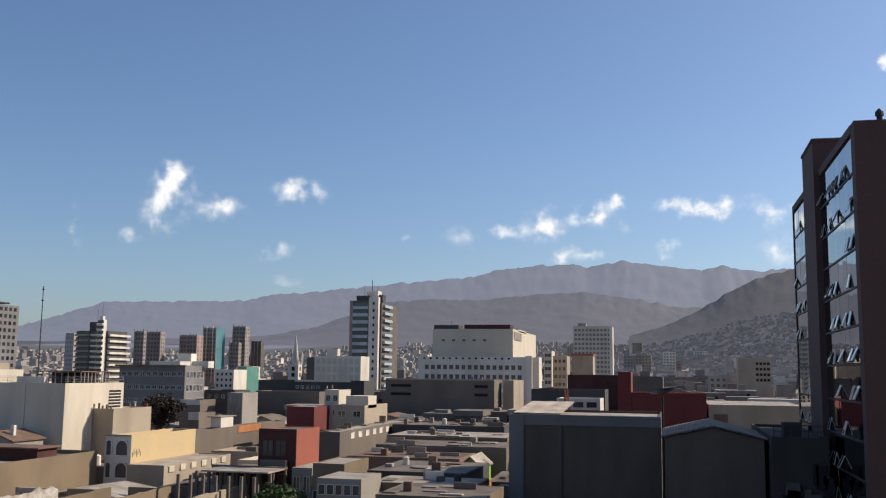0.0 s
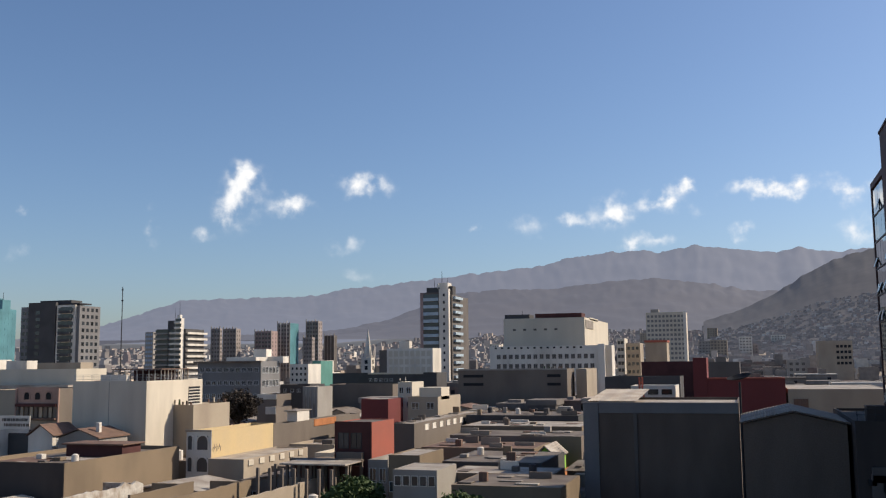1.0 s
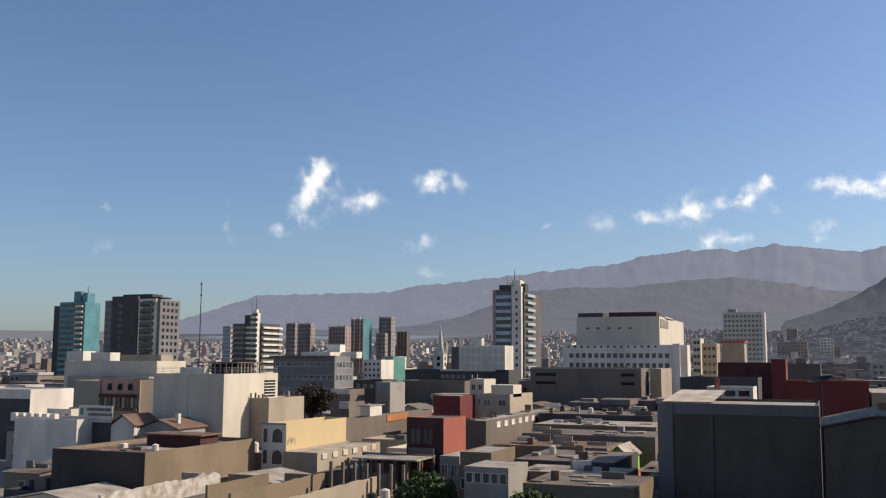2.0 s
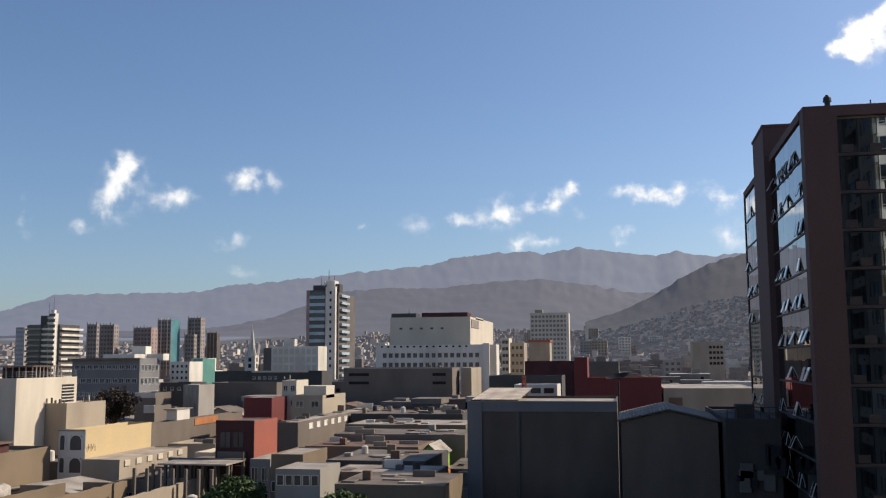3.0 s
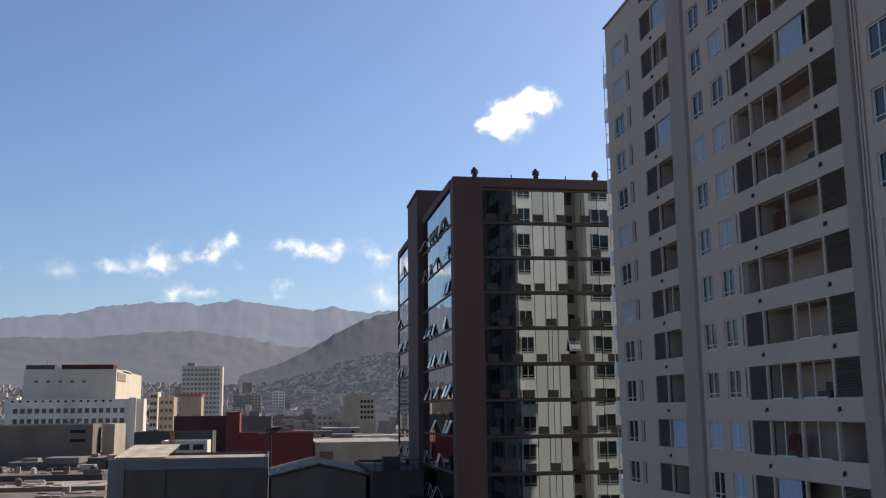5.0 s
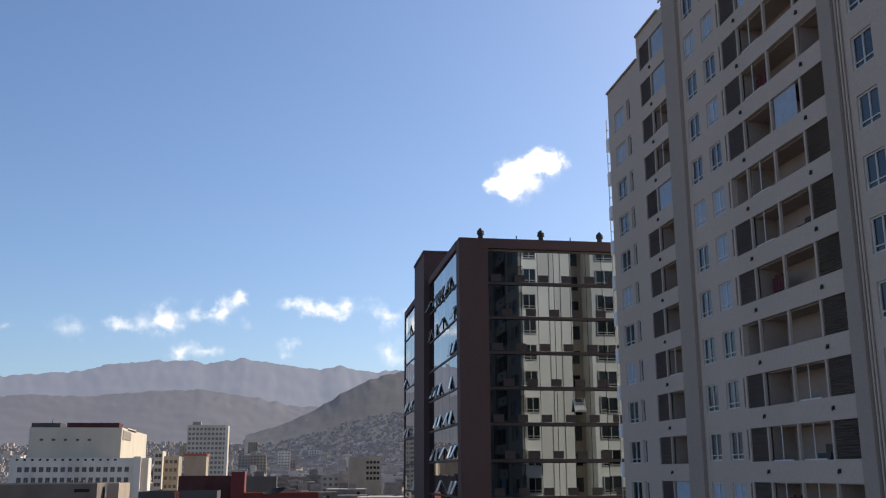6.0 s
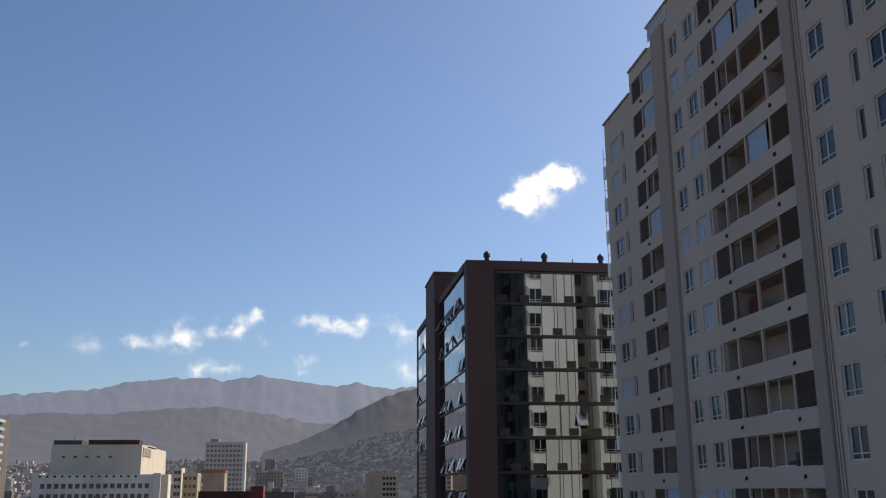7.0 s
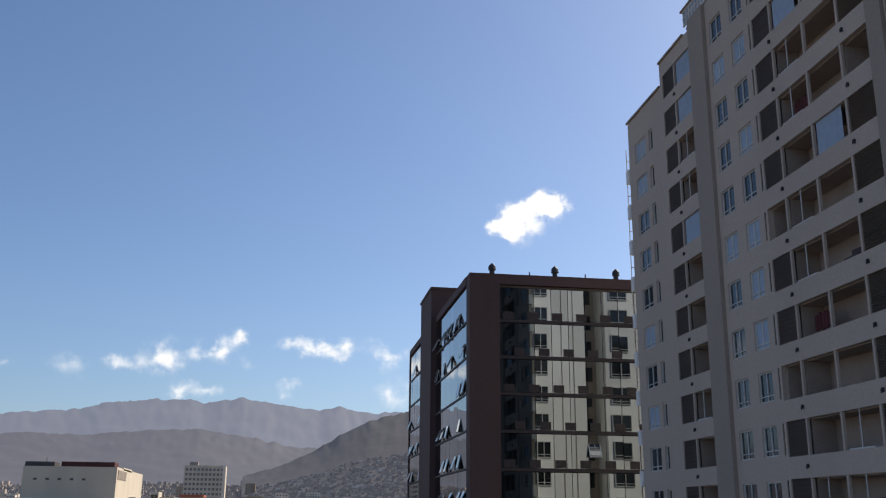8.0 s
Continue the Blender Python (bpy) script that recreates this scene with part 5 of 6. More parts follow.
b = building("slim_tower", -144.1, -135.3, 420.0, 467.6, 52.3, "slate", "slim office tower with blue glass bands and white corner", roof="roof", parapet=0.6, category="building")
glass_bands(b, -142.9, -135.8, 420.0, 52.3, 15)
strip(b, "corner_slab", "white", -135.3, -130.7, 419.4, 422.0, 0, 53.8)
windows(b, "front", 419.4, -133.7, -132.1, 1, 0.9, 1.3, 50.3, 15, -3.3, 1, "darkmetal", "shade")
strip(b, "edge_pier", "redtower", -144.5, -143.0, 419.7, 420.0, 0, 52.3)
strip(b, "side_recess", "slate", -135.3, -129.9, 422.0, 436.0, 0, 51.3)
# bands toned blue-grey, so that the side's shade sits in their colour
side_bands(b, -129.9, 424.0, 436.0, 49.3, 15, "spandrel")
strip(b, "roof_storey", "darkgrey", -142.1, -135.9, 422.0, 429.0, 51.8, 54.7)
strip(b, "plant_room", "white", -136.3, -132.1, 423.0, 429.0, 51.8, 56.9)
strip(b, "plant_room", "darkgrey", -132.0, -130.1, 424.0, 429.0, 51.3, 55.3)
tube_part(b, "aerial", "darkmetal", -135.5, 425.0, 56.3, 62.3, 0.18)
tube_part(b, "aerial", "darkmetal", -139.1, 425.0, 54.3, 58.3, 0.12)
tube_part(b, "aerial", "darkmetal", -132.9, 425.0, 56.3, 59.3, 0.12)
tube_part(b, "dish_mast", "white", -136.7, 422.6, 54.3, 56.5, 0.7)
b = building("clinic_upper_block", -80.6, -52.7, 322.0, 378.1, 34.8, "cream", "cream upper block of a clinic with a red-brown roof storey", roof="roof", parapet=0.6, category="building")
strip(b, "roof_storey", "darkred", -69.6, -53.7, 322.6, 330.0, 34.3, 36.3)
strip(b, "roof_storey", "darkgrey", -80.3, -71.6, 322.6, 330.0, 34.3, 36.2)
windows(b, "front", 322.0, -78.6, -60.6, 5, 1.1, 0.7, 30.6, 1, 3, 1, "plaster", "slate")
strip(b, "side_sign", "roof", -52.7, -52.5, 324.0, 340.0, 31.2, 34.0)
tube_part(b, "aerial", "darkmetal", -74.6, 325.0, 35.8, 37.8, 0.1)
strip(b, "side_stack", "cream", -60.7, -52.7, 334.0, 352.0, 34.3, 35.2)
b = building("clinic_lower_block", -83.0, -45.3, 312.0, 321.9, 25.2, "white", "white lower block of a clinic with rows of square windows", roof="roof", parapet=0.6, category="building")
windows(b, "front", 312.0, -81.0, -47.8, 16, 1.3, 1.5, 21.0, 2, -3.1, 2, "plaster", "slate")
strip(b, "right_pier", "white", -46.9, -44.7, 311.2, 312.0, 0, 25.6)
windows(b, "front", 312.0, -82.0, -51.3, 14, 0.9, 0.7, 24.3, 1, 3, 1, "white", "shade")
strip(b, "side_wing", "white", -45.3, -42.8, 314.0, 321.0, 0, 25.2)
b = building("grey_hall", -75.4, -45.8, 250.0, 260.9, 18.2, "greybrown", "long grey-brown hall with dark slot windows", roof="roof", parapet=0.6, category="building")
windows(b, "front", 250.0, -74.9, -67.4, 1, 5.6, 0.8, 16.0, 2, -2.2, 1, "darkgrey", "shade")
windows(b, "front", 250.0, -51.8, -46.8, 1, 3.6, 0.8, 16.0, 2, -2.2, 1, "darkgrey", "shade")
strip(b, "roof_edge", "plaster", -75.4, -45.8, 249.9, 250.0, 17.9, 18.3)
roof_pots(b, -51.8, -46.8, 250.5, 18.2)
b = building("hall_annex", -44.8, -42.0, 258.0, 275.6, 18.1, "beige", "tan annex beside a long hall", roof="roof", parapet=0.6, category="building")
b = building("far_slab_block", -62.4, -38.0, 620.0, 638.0, 50.3, "cream", "grey far slab block with fine window grid", roof="roof", parapet=0.6, category="building")
# close tones of frame and pane put the haze's low contrast into colour
windows(b, "front", 620.0, -62.0, -38.6, 10, 1.5, 1.5, 47.0, 13, -2.9, 1, "cream", "midgrey")
strip(b, "white_edge", "white", -39.5, -37.6, 619.6, 620.0, 0, 50.6)
strip(b, "stair_head", "plaster", -59.6, -54.6, 623.0, 628.0, 49.8, 52.4)
b = building("pale_slender_block", -56.3, -52.9, 430.0, 442.0, 30.0, "cream", "slender cream block with side windows", roof="roof", parapet=0.6, category="building")
windows(b, "front", 430.0, -56.0, -53.2, 2, 1.2, 1.4, 27.4, 6, -3, 1)
b = building("cream_flats", -46.3, -40.8, 380.0, 392.0, 26.9, "beige", "cream block of flats with few windows", roof="roof", parapet=0.6, category="building")
windows(b, "front", 380.0, -46.0, -41.1, 3, 1.0, 1.2, 24.3, 5, -3, 1)
b = building("red_roofed_block", -40.9, -32.3, 400.0, 412.0, 27.4, "beige", "low block with a bright red roof edge", roof="roof", parapet=0.6, category="building")
strip(b, "roof_edge", "brick", -41.2, -32.0, 399.6, 412.0, 27.4, 28.3)
b = building("dark_long_store", -25.1, -11.0, 235.0, 247.0, 19.8, "darkred", "long dark brown-red store with a flat roof", roof="roof", parapet=0.6, category="building")
b = building("grey_workshop", -9.9, -2.5, 225.0, 239.0, 19.6, "slate", "dark grey workshop with a pale roof", roof="tinlight", parapet=0.6, category="building")
shed_clutter(b, -9.4, -3.0, 225.5, 238.5, 19.0, 12)
b = building("far_punched_block", 26.7, 40.0, 430.0, 444.0, 27.5, "beige", "tan block with rows of dark square openings", roof="roof", parapet=0.6, category="building")
windows(b, "front", 430.0, 33.5, 39.6, 4, 1.1, 1.1, 24.6, 4, -2.3, 1, "beige", "shade")
b = building("pale_shed", 4.9, 18.6, 150.0, 176.0, 15.7, "beige", "long low pale shed with bleached roof", roof="tinlight", parapet=0.05, category="building")
strip(b, "shutter", "rust", 5.6, 7.6, 149.8, 150.0, 12.3, 14.3)
b = building("maroon_building", -7.8, 4.6, 150.0, 164.0, 17.2, "maroon", "maroon-painted blank wall building with a raised corner", roof="roof", parapet=0.6, category="building")
strip(b, "raised_corner", "maroon", -8.4, -6.4, 149.9, 156.0, 0, 20.4)
strip(b, "parapet_cap", "brick", -6.4, 4.6, 149.9, 150.3, 17.2, 17.4)
b = building("small_white_hut", -18.9, -11.8, 160.0, 168.0, 16.0, "white", "small white building with open side", roof="roof", parapet=0.6, category="building")
windows(b, "front", 160.0, -18.6, -12.1, 3, 1.8, 1.0, 14.5, 1, 3, 1, "white", "pane")
b = building("grey_mid_house", -27.4, -13.1, 190.0, 200.0, 17.0, "darkgrey", "dark low building behind a warehouse", roof="roof", parapet=0.6, category="building")
b = building("dark_warehouse", -18.4, -1.5, 110.0, 126.0, 15.4, "charcoal", "dark grey warehouse with a blank rendered rear wall", roof="tinlight", parapet=0.3, category="building")
strip(b, "corner_pier", "midgrey", -18.4, -16.7, 109.8, 110.0, 0, 15.4)
strip(b, "top_band", "midgrey", -16.7, -1.5, 109.9, 110.0, 14.2, 15.4)
strip(b, "rib", "slate", -12.8, -12.4, 109.8, 110.0, 0, 14.2)
corrugated(b, -18.1, -12.4, 110.3, 125.7, 15.5)
b = building("gabled_shed", -1.0, 8.0, 95.0, 110.0, 14.1, "charcoal", "dark rendered shed with a low gabled roof", roof="tin", parapet=0.05, category="building")
gable(b, -1.3, 8.3, 94.7, 110.3, 14.1, 15.2, "tin", "charcoal")
b = building("rose_house", -123.4, -114.2, 140.0, 149.0, 16.3, "greybrown", "rose-painted house front with arched attic and long balcony", roof="roof", parapet=0.6, category="building")
rose_front(b, -123.4, -114.2, 140.0, 16.3)
b = building("grey_store", -135.0, -126.6, 146.0, 158.0, 15.9, "beige", "plain tan store with an uneven roof", roof="roof", parapet=0.6, category="building")
b = building("signed_shop", -114.2, -107.1, 125.0, 132.0, 9.8, "darkgrey", "dark shop front under a white billboard", roof="roof", parapet=0.6, category="building")
billboard(b, -114.2, -107.1, 125.0, 10.6)
b = building("cream_cottage", -126.8, -121.5, 131.0, 137.0, 11.4, "white", "cream cottage with a tin roof", roof="tin", parapet=0.6, category="building")
windows(b, "front", 131.0, -126.8, -121.5, 3, 0.9, 1.1, 9.5)
b = building("pale_grey_wall", -124.3, -111.4, 121.5, 129.5, 10.4, "white", "pale grey blank rear wall", roof="roof", parapet=0.6, category="building")
for i in range(6):
    x = -126.2 + i * 1.65
    strip(b, "cooling_box", "white", x, x + 1.1, 122.4, 123.4, 9.8, 11.1)
b = building("tiled_cottage", -105.0, -100.6, 122.0, 128.0, 9.7, "white", "white cottage with a rusty tiled gable roof", roof="rust", parapet=0.05, category="building")
gable(b, -105.3, -100.3, 121.7, 128.3, 9.7, 11.3, "rust", "white")
b = building("tiled_cottage", -98.7, -91.7, 121.0, 128.0, 9.5, "plaster", "grey cottage with a rusty tiled gable roof", roof="rust", parapet=0.05, category="building")
gable(b, -99.0, -91.4, 120.7, 128.3, 9.5, 10.8, "rust", "plaster")
strip(b, "chimney", "white", -93.7, -93.1, 123.0, 123.6, 9.5, 11.7)
b = building("long_beige_block", -193.1, -162.5, 205.0, 217.0, 19.5, "cream", "long low beige block with white rooftop rooms", roof="roof", parapet=0.6, category="building")
strip(b, "roof_room", "white", -186.1, -179.6, 207.0, 211.0, 19.0, 21.7)
strip(b, "roof_room", "white", -201.1, -195.1, 214.0, 219.0, 0, 22.1)
strip(b, "roof_room", "beige", -176.1, -162.9, 207.0, 212.0, 19.0, 21.1)
strip(b, "lean_to", "tinlight", -189.1, -162.5, 202.0, 205.0, 0, 15.5)
b = building("white_roofed_hall", -171.1, -149.7, 150.0, 164.0, 13.8, "white", "low hall with a bright white sheet-metal front", roof="tinlight", parapet=0.2, category="building")
strip(b, "dark_front", "darkgrey", -171.1, -149.7, 149.9, 150.0, 0, 11.9)
TAKEN.append((-171.1, -149.7, 150.0, 164.0))
plot_wall("ruined_wall", -69.8, 80.0, 100.8, 6.4, "ruin", "ruined whitewashed plot wall with broken top")
plot_wall("plot_wall", -62.5, 88.0, 100.1, 6.6, "brown", "brown rendered plot wall")
plot_wall("plot_wall", -58.2, 86.0, 105.9, 6.3, "brown", "brown rendered plot wall beside a ruin")
plot_wall("plot_wall", -50.7, 84.0, 110.8, 6.3, "beige", "tan rendered plot wall of a roofless yard")
colonnade(-56.3, -46.8, 104, 113, 7.9)
tree(-93.6, 165, 0, 16.5, 5.0, "leafdark", "dark reddish-brown street tree")
tree(-41.4, 98, 0, 8.9, 4.4, "leaf", "bushy dark green street tree")
tree(-26.2, 87, 0, 8.8, 3.8, "leaf", "bushy dark green street tree beside sheds")
b = building("green_gabled_shop", -28.1, -25.3, 128.0, 135.6, 7.3, "green", "narrow shop with bright green gable side", roof="tinlight", parapet=0.05, category="building")
gable(b, -28.4, -25.0, 127.7, 135.9, 7.3, 8.8, "tinlight", "green")
strip(b, "white_front", "white", -28.1, -25.3, 127.8, 128.0, 0, 7.3)
strip(b, "orange_panel", "orange", -25.3, -25.2, 133.0, 137.0, 3.3, 5.3)
b = building("white_doored_house", -28.2, -26.0, 142.0, 154.0, 7.4, "cream", "cream house with tall openings on its side", roof="roof", parapet=0.6, category="building")
windows(b, "right", -26.0, 143.0, 153.0, 4, 1.1, 2.2, 4.4, 2, -3.2, 1, "white", "shade")
mast(-167.7, 230, 42.2)
church(-182.7, 450, 38.0)
dish_on_mast(-1.3, 104, 17.9)
lattice_tower(-15.1, 140, 17.7)
TAKEN.append((-103.6, -89.9, 130.0, 146.1))
TAKEN.append((-90.3, -86.2, 137.5, 148.9))
TAKEN.append((-76.2, -72.2, 120.0, 138.2))
TAKEN.append((-80.6, -78.3, 150.0, 188.2))
TAKEN.append((-90.7, -76.5, 95.0, 118.6))
TAKEN.append((-51.2, -46.2, 115.0, 123.0))
TAKEN.append((-45.5, -42.9, 112.0, 120.0))
TAKEN.append((-40.5, -36.7, 106.0, 115.0))
TAKEN.append((-51.9, -48.6, 138.0, 188.7))
TAKEN.append((-59.3, -53.6, 165.0, 179.0))
TAKEN.append((-70.4, -65.0, 170.0, 178.0))
TAKEN.append((-66.0, -63.1, 178.0, 185.0))
TAKEN.append((-127.5, -110.5, 205.0, 214.6))
TAKEN.append((-118.0, -112.6, 235.0, 243.0))
TAKEN.append((-116.1, -113.6, 245.0, 253.0))
TAKEN.append((-118.4, -85.4, 262.0, 271.6))
TAKEN.append((-106.2, -88.6, 235.0, 245.0))
TAKEN.append((-113.9, -105.9, 222.0, 231.0))
TAKEN.append((-95.2, -91.6, 196.0, 204.0))
TAKEN.append((-103.3, -98.5, 190.0, 197.0))
TAKEN.append((-93.7, -91.4, 176.0, 183.0))
TAKEN.append((-28.9, -17.9, 93.0, 103.6))
TAKEN.append((-32.9, -21.0, 104.0, 111.6))
TAKEN.append((-35.9, -23.8, 112.0, 126.6))
TAKEN.append((-43.7, -27.9, 127.0, 137.6))
TAKEN.append((-43.0, -23.5, 138.0, 149.6))
TAKEN.append((-44.9, -25.4, 150.0, 163.0))
TAKEN.append((-48.1, -28.3, 164.0, 178.0))
TAKEN.append((-36.6, -31.7, 97.0, 104.0))
TAKEN.append((-126.6, -109.0, 330.0, 340.0))
TAKEN.append((-407.1, -389.1, 420.0, 432.0))
TAKEN.append((-301.9, -271.9, 340.0, 353.6))
TAKEN.append((-326.1, -307.0, 480.0, 499.5))
TAKEN.append((-431.1, -424.1, 620.0, 630.0))
TAKEN.append((-374.9, -367.8, 620.0, 623.2))
TAKEN.append((-376.7, -366.0, 640.0, 646.8))
TAKEN.append((-350.1, -336.8, 640.0, 650.0))
TAKEN.append((-341.8, -331.7, 660.0, 674.5))
TAKEN.append((-327.6, -317.4, 680.0, 687.3))
TAKEN.append((-315.5, -308.5, 650.0, 654.9))
TAKEN.append((-321.4, -313.0, 700.0, 705.5))
TAKEN.append((-144.1, -135.3, 420.0, 467.6))
TAKEN.append((-80.6, -52.7, 322.0, 378.1))
TAKEN.append((-83.0, -45.3, 312.0, 321.9))
TAKEN.append((-75.4, -45.8, 250.0, 260.9))
TAKEN.append((-44.8, -42.0, 258.0, 275.6))
TAKEN.append((-63.6, -39.6, 620.0, 638.0))
TAKEN.append((-56.3, -52.9, 430.0, 442.0))
TAKEN.append((-46.3, -40.8, 380.0, 392.0))
TAKEN.append((-40.9, -32.3, 400.0, 412.0))
TAKEN.append((-25.1, -11.0, 235.0, 247.0))
TAKEN.append((-9.9, -2.5, 225.0, 239.0))
TAKEN.append((26.7, 40.0, 430.0, 444.0))
TAKEN.append((4.9, 18.6, 150.0, 176.0))
TAKEN.append((-7.8, 4.6, 150.0, 164.0))
TAKEN.append((-18.9, -11.8, 160.0, 168.0))
TAKEN.append((-27.4, -13.1, 190.0, 200.0))
TAKEN.append((-18.4, -1.5, 110.0, 126.0))
TAKEN.append((-1.0, 8.0, 95.0, 110.0))
TAKEN.append((-123.4, -114.2, 140.0, 149.0))
TAKEN.append((-135.0, -126.6, 146.0, 158.0))
TAKEN.append((-115.2, -108.1, 125.0, 132.0))
TAKEN.append((-126.8, -121.5, 131.0, 137.0))
TAKEN.append((-124.3, -111.4, 121.5, 129.5))
TAKEN.append((-105.0, -100.6, 122.0, 128.0))
TAKEN.append((-98.7, -91.7, 121.0, 128.0))
TAKEN.append((-193.1, -162.5, 205.0, 217.0))
TAKEN.append((-72.8, -69.3, 80.0, 100.8))
TAKEN.append((-65.5, -62.0, 88.0, 100.1))
TAKEN.append((-61.2, -57.7, 86.0, 105.9))
TAKEN.append((-53.7, -50.2, 84.0, 110.8))
TAKEN.append((-56.3, -46.8, 103.0, 113.0))
TAKEN.append((-97.6, -89.6, 162.0, 169.0))
TAKEN.append((-44.4, -38.4, 95.0, 101.0))
TAKEN.append((-29.2, -23.2, 97.0, 103.0))
TAKEN.append((-28.1, -25.3, 128.0, 135.6))
TAKEN.append((-28.2, -26.0, 142.0, 154.0))
TAKEN.append((-190.7, -174.7, 440.0, 475.0))


# ---- the town: ordinary houses on the lots between ----
HOUSE_WALLS = ("beige", "plaster", "greybrown", "cream", "brown", "greybrown", "brown", "slate", "rose", "greybrown", "beige", "darkgrey")
HOUSE_ROOFS = ("tin", "tinlight", "roof", "tin", "rust", "tin", "roof", "tinlight")
COLOUR_WORD = {"beige": "beige", "plaster": "grey plastered", "white": "white-painted", "cream": "cream-painted", "brown": "brown rendered",
               "greybrown": "grey-brown rendered", "slate": "dark grey", "darkgrey": "sooty grey", "rose": "rose-painted"}
ROOF_WORD = {"tin": "weathered tin roof", "tinlight": "bleached tin roof", "roof": "flat screed roof", "rust": "rusty tin roof"}


def house(rng, x0, x1, y0, y1, h, z0):
    """An ordinary low house: flat roof with parapet, lean-to sheet or gable, with windows and roof clutter."""
    wall, roof = rng.choice(HOUSE_WALLS), rng.choice(HOUSE_ROOFS)
    form = rng.random()
    label = f"low {COLOUR_WORD[wall]} town house with a {ROOF_WORD[roof]}"
    b = building("house", x0, x1, y0, y1, h, wall, label, z0=z0, roof=roof, parapet=0.5 if form < 0.45 else 0.08, category="house", group="town houses")
    if 0.45 < form < 0.75:
        bm = bmesh.new()
        tilt = rng.uniform(0.3, 1.0)
        lo, hi = (h + 0.02, h + tilt) if rng.random() < 0.5 else (h + tilt, h + 0.02)
        v = [bm.verts.new(p) for p in ((x0 - 0.3, y0 - 0.4, lo), (x1 + 0.3, y0 - 0.4, lo), (x1 + 0.3, y1 + 0.2, hi), (x0 - 0.3, y1 + 0.2, hi))]
        bm.faces.new(v)
        bmesh.ops.solidify(bm, geom=bm.faces[:], thickness=0.1)
        part("sheet_roof", bm, roof, b)
    elif form >= 0.75:
        gable(b, x0 - 0.3, x1 + 0.3, y0 - 0.3, y1 + 0.3, h, h + rng.uniform(0.6, 1.5), roof, wall)
    n = max(1, int((x1 - x0) / 3.5))
    windows(b, "front", y0, x0, x1, n, rng.choice((0.9, 1.2, 1.5)), 1.2, h - 2.3, 1 if h - z0 < 6 else 2, -2.9, rng.choice((1, 2)))
    if rng.random() < 0.6:
        windows(b, "right", x1, y0, y1, max(1, int((y1 - y0) / 4)), 1.1, 1.2, h - 2.3, 1, 3.0, rng.choice((1, 2)))
    if form < 0.45:
        for i in range(rng.randint(1, 3)):
            px, py = rng.uniform(x0 + 1, x1 - 2), rng.uniform(y0 + 1, y1 - 2)
            kind = rng.random()
            if kind < 0.4:
                bm = bmesh.new()
                tube(bm, px, py, h - 0.5, h + 0.9, 0.6, 0.55, 12)
                tube(bm, px, py, h + 0.9, h + 1.05, 0.55, 0.2, 12)
                part("water_tank", bm, rng.choice(("darkmetal", "white", "tin")), b)
            else:
                strip(b, "roof_room", rng.choice(HOUSE_WALLS), px, px + rng.uniform(1.2, 3), py, py + rng.uniform(1.2, 3), h - 0.5, h + rng.uniform(0.5, 2.0))
    elif form < 0.75:
        shed_clutter(b, x0 + 0.3, x1 - 0.3, y0 + 0.3, y1 - 0.3, h + 0.3, rng.randint(0, 9999))


def free(x0, x1, y0, y1):
    return not any(x0 < b and x1 > a and y0 < d and y1 > c for a, b, c, d in TAKEN)


def lots():
    """Rows of low sheds and houses; the far rows are left to the joined town."""
    rng = random.Random(21)
    y = 84.0
    while y < 222:
        deep = rng.uniform(9, 14)
        x = -y * math.tan(radians(46))
        right = 11.0 if y < 122 else 20 + y * 0.13
        while x < right:
            wide = rng.uniform(6, 15)
            h = rng.uniform(4.0, 6.4) + min(max(y - 130, 0) * 0.035, 3.2)
            if y < 105:
                h = rng.uniform(3.5, 5)
            # a lot may be cut short by a neighbour that already stands
            while wide > 3 and not free(x - 0.2, x + wide - 0.3, y, y + deep - 0.8):
                wide -= 1.5
            if wide > 3:
                house(rng, x, x + wide - 0.3, y, y + deep - 0.6, h, 0.0)
            x += max(wide, 2.0)
        y += deep + (3.0 if rng.random() < 0.25 else 0)


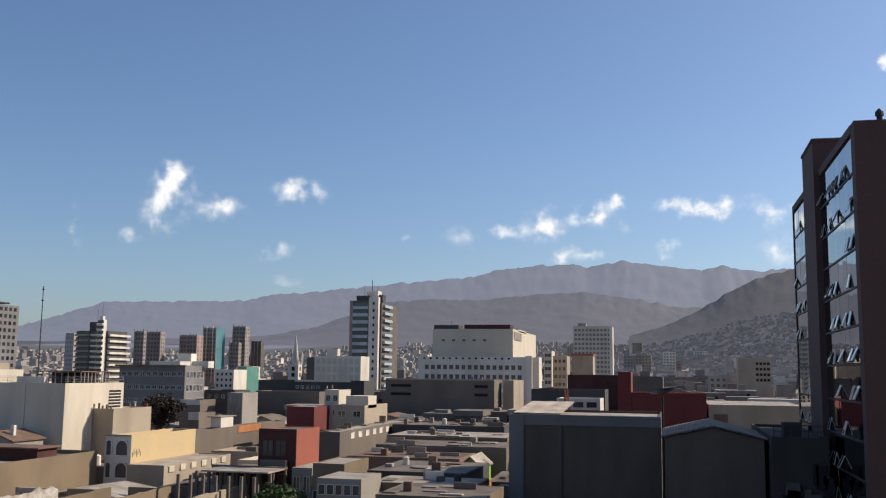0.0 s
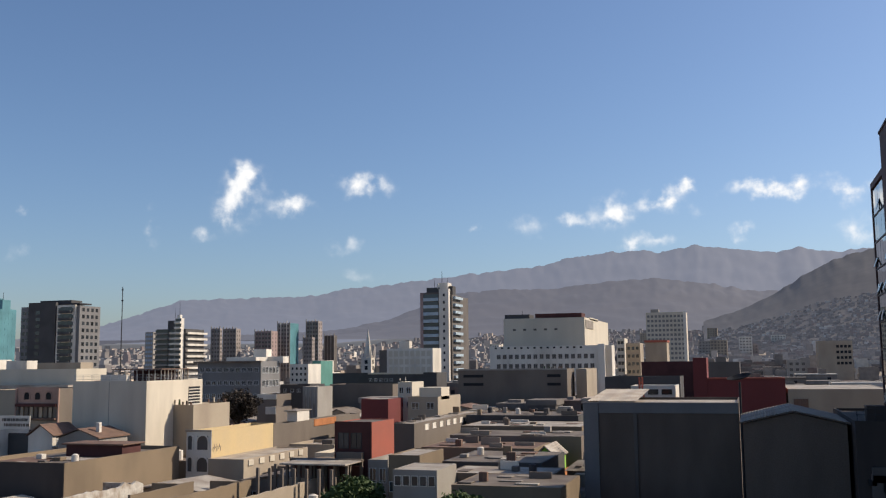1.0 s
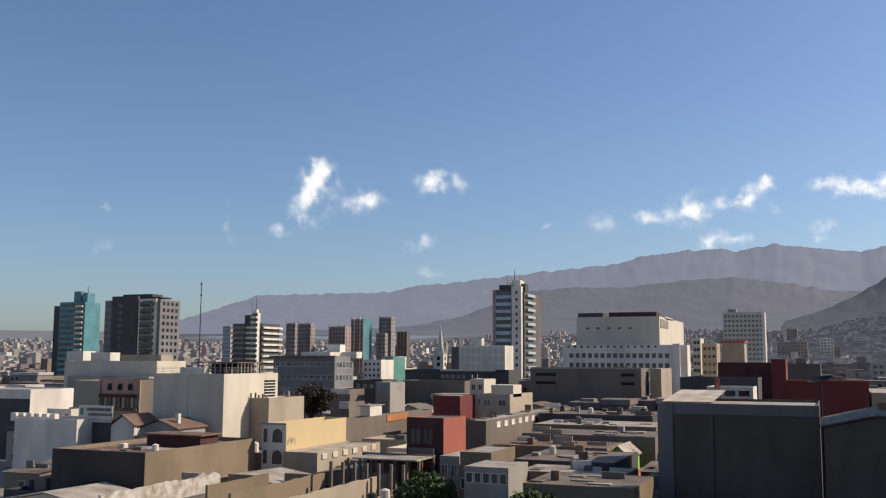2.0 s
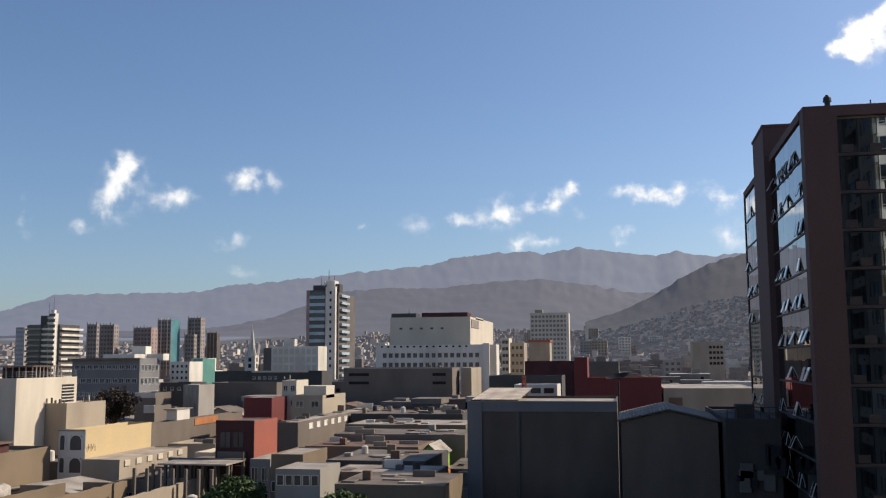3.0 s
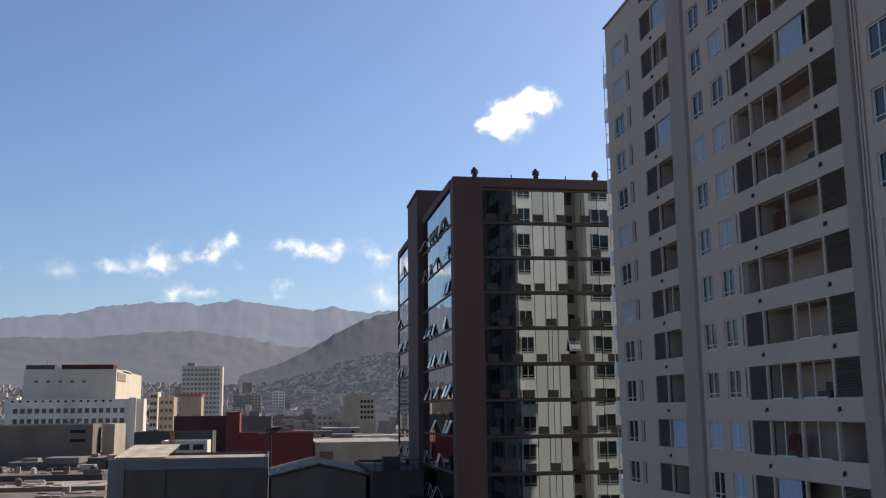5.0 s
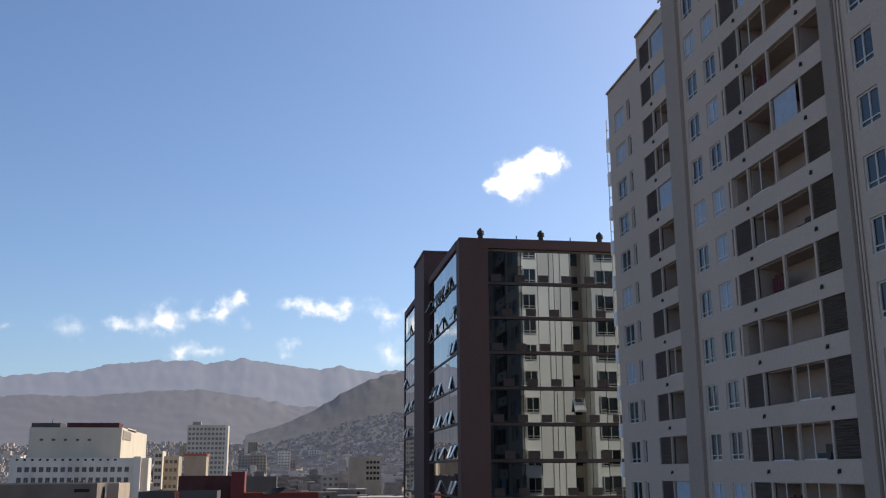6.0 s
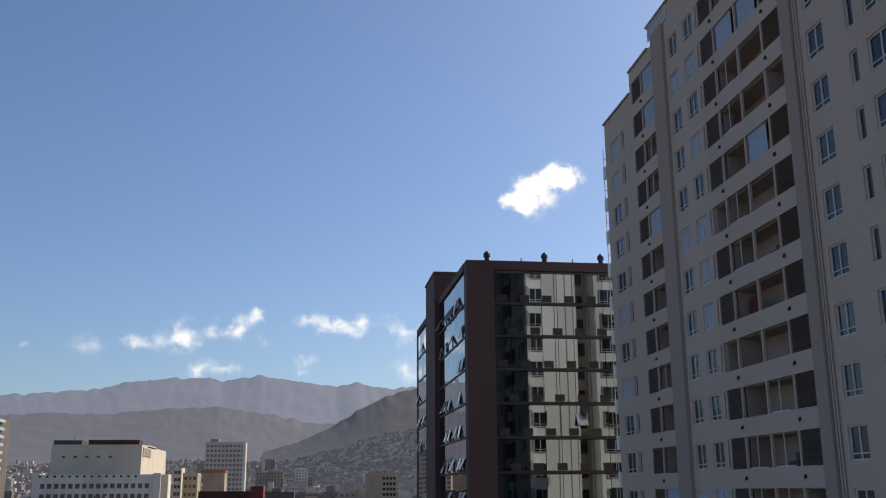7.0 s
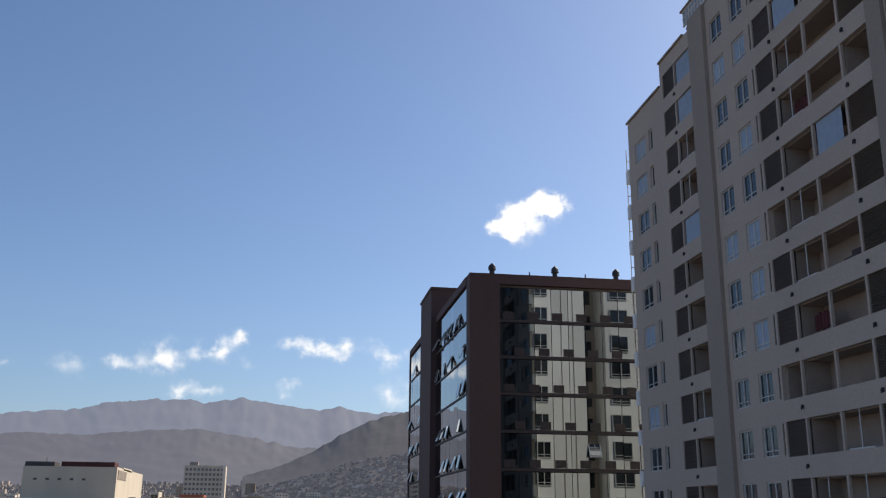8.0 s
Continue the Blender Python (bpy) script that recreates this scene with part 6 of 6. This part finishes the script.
# ---- the far town and the hillside ----
def carpet():
    """Far houses beyond counting: one joined mesh of small blocks that climbs the slope."""
    rng = random.Random(4)
    verts, faces = [], []

    def block(x, y, z, w, d, h):
        k = len(verts)
        for zz in (z - 3, z + h):
            for px, py in ((x, y), (x + w, y), (x + w, y + d), (x, y + d)):
                verts.append((px, py, zz))
        faces.extend(((k, k + 1, k + 5, k + 4), (k + 1, k + 2, k + 6, k + 5), (k + 2, k + 3, k + 7, k + 6), (k + 3, k, k + 4, k + 7), (k + 4, k + 5, k + 6, k + 7)))

    def detailed(x, y, z, w, d, h):
        """A block with an overhanging roof and window strips."""
        block(x, y, z, w, d, h)
        block(x - 0.3, y - 0.3, z + h + 2.95, w + 0.6, d + 0.6, 0.25 - 2.95 if rng.random() < 0.6 else 1.2 - 2.95)
        for i in range(int(w / 2.6)):
            if rng.random() < 0.7:
                dark.append(len(faces))
                px, pz = x + 0.7 + i * 2.6, z + h - 2.2 - (2.8 if rng.random() < 0.3 else 0)
                k = len(verts)
                verts.extend(((px, y - 0.03, pz), (px + 1.2, y - 0.03, pz), (px + 1.2, y - 0.03, pz + 1.2), (px, y - 0.03, pz + 1.2)))
                faces.append((k, k + 1, k + 2, k + 3))
        if rng.random() < 0.5:
            block(x + w * rng.uniform(0.1, 0.6), y + d * 0.3, z + h, rng.uniform(1.5, 4), rng.uniform(1.5, 4), rng.uniform(0.8, 2.4))

    dark = []
    y = 224.0
    while y < 420:
        x = -y * math.tan(radians(46))
        deep = rng.uniform(9, 14)
        while x < 20 + y * 0.13:
            wide = rng.uniform(7, 16)
            if free(x - 0.2, x + wide, y - 0.3, y + deep):
                detailed(x, y, 0, wide - 0.4, deep - 1.0, rng.uniform(6.0, 10.5) + (4 if rng.random() < 0.1 else 0))
            x += wide
        y += deep + (3 if rng.random() < 0.3 else 0)
    for i in range(12000):
        r = 400 + 1950 * rng.random() ** 0.8
        a = radians(rng.uniform(-9, 49))
        x, y = -r * math.sin(a), r * math.cos(a)
        if not free(x - 4, x + 12, y - 4, y + 12) or y < 425:
            continue
        h = rng.uniform(2.8, 5.6) + (rng.uniform(3, 9) if rng.random() < 0.05 else 0)
        block(x, y, lift(x, y), rng.uniform(3.5, 10), rng.uniform(3.5, 10), h)
    for i in range(2600):
        a = rng.uniform(-8.5, 2.2)
        u = rng.random() ** 1.7 * 0.55
        column = range_column(a, float(np.interp(a, *HILL_CREST)), 1150, 1900, 25, 14, 23.0)
        j = int(u * 30)
        p, q, s = Vector(column[j]), Vector(column[j + 1]), u * 30 - int(u * 30)
        at = p.lerp(q, s)
        block(at.x, at.y, at.z, rng.uniform(2.5, 5.5), rng.uniform(2.5, 5), rng.uniform(2.2, 4.0))
    me = bpy.data.meshes.new("far_houses")
    me.from_pydata(verts, [], faces)
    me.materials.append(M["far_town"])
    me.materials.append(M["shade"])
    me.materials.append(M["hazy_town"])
    # past 850 m the houses take the copy with haze put in as glow
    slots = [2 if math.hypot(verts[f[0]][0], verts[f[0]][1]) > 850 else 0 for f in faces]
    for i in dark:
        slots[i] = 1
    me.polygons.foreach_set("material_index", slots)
    tagged(new("far_houses", me), "dense pale low houses of the far town up to the hills", "houses", kind="stuff")


def far_blocks():
    """Taller far blocks that stand out of the carpet, each with its storeys of windows."""
    rng = random.Random(77)
    for i in range(34):
        r, a = rng.uniform(520, 1500), radians(rng.uniform(-6.5, 26))
        x, y = -r * math.sin(a), r * math.cos(a)
        w, d, h = rng.uniform(9, 18), rng.uniform(8, 12), rng.uniform(12, 26)
        if not free(x - 3, x + w + 3, y - 3, y + d + 3):
            continue
        z = lift(x, y) - 2
        b = building("far_flats", x, x + w, y, y + d, z + h, rng.choice(("plaster", "cream", "beige", "white", "browntower")),
                     "pale block of flats far off in the town", z0=z, category="building", group="far blocks of flats")
        windows(b, "front", y, x + 0.4, x + w - 0.4, int(w / 3), 1.6, 1.4, z + h - 2.8, int(h / 3) - 1, -3.0, 1, "plaster", "slate")


lots()
carpet()
far_blocks()
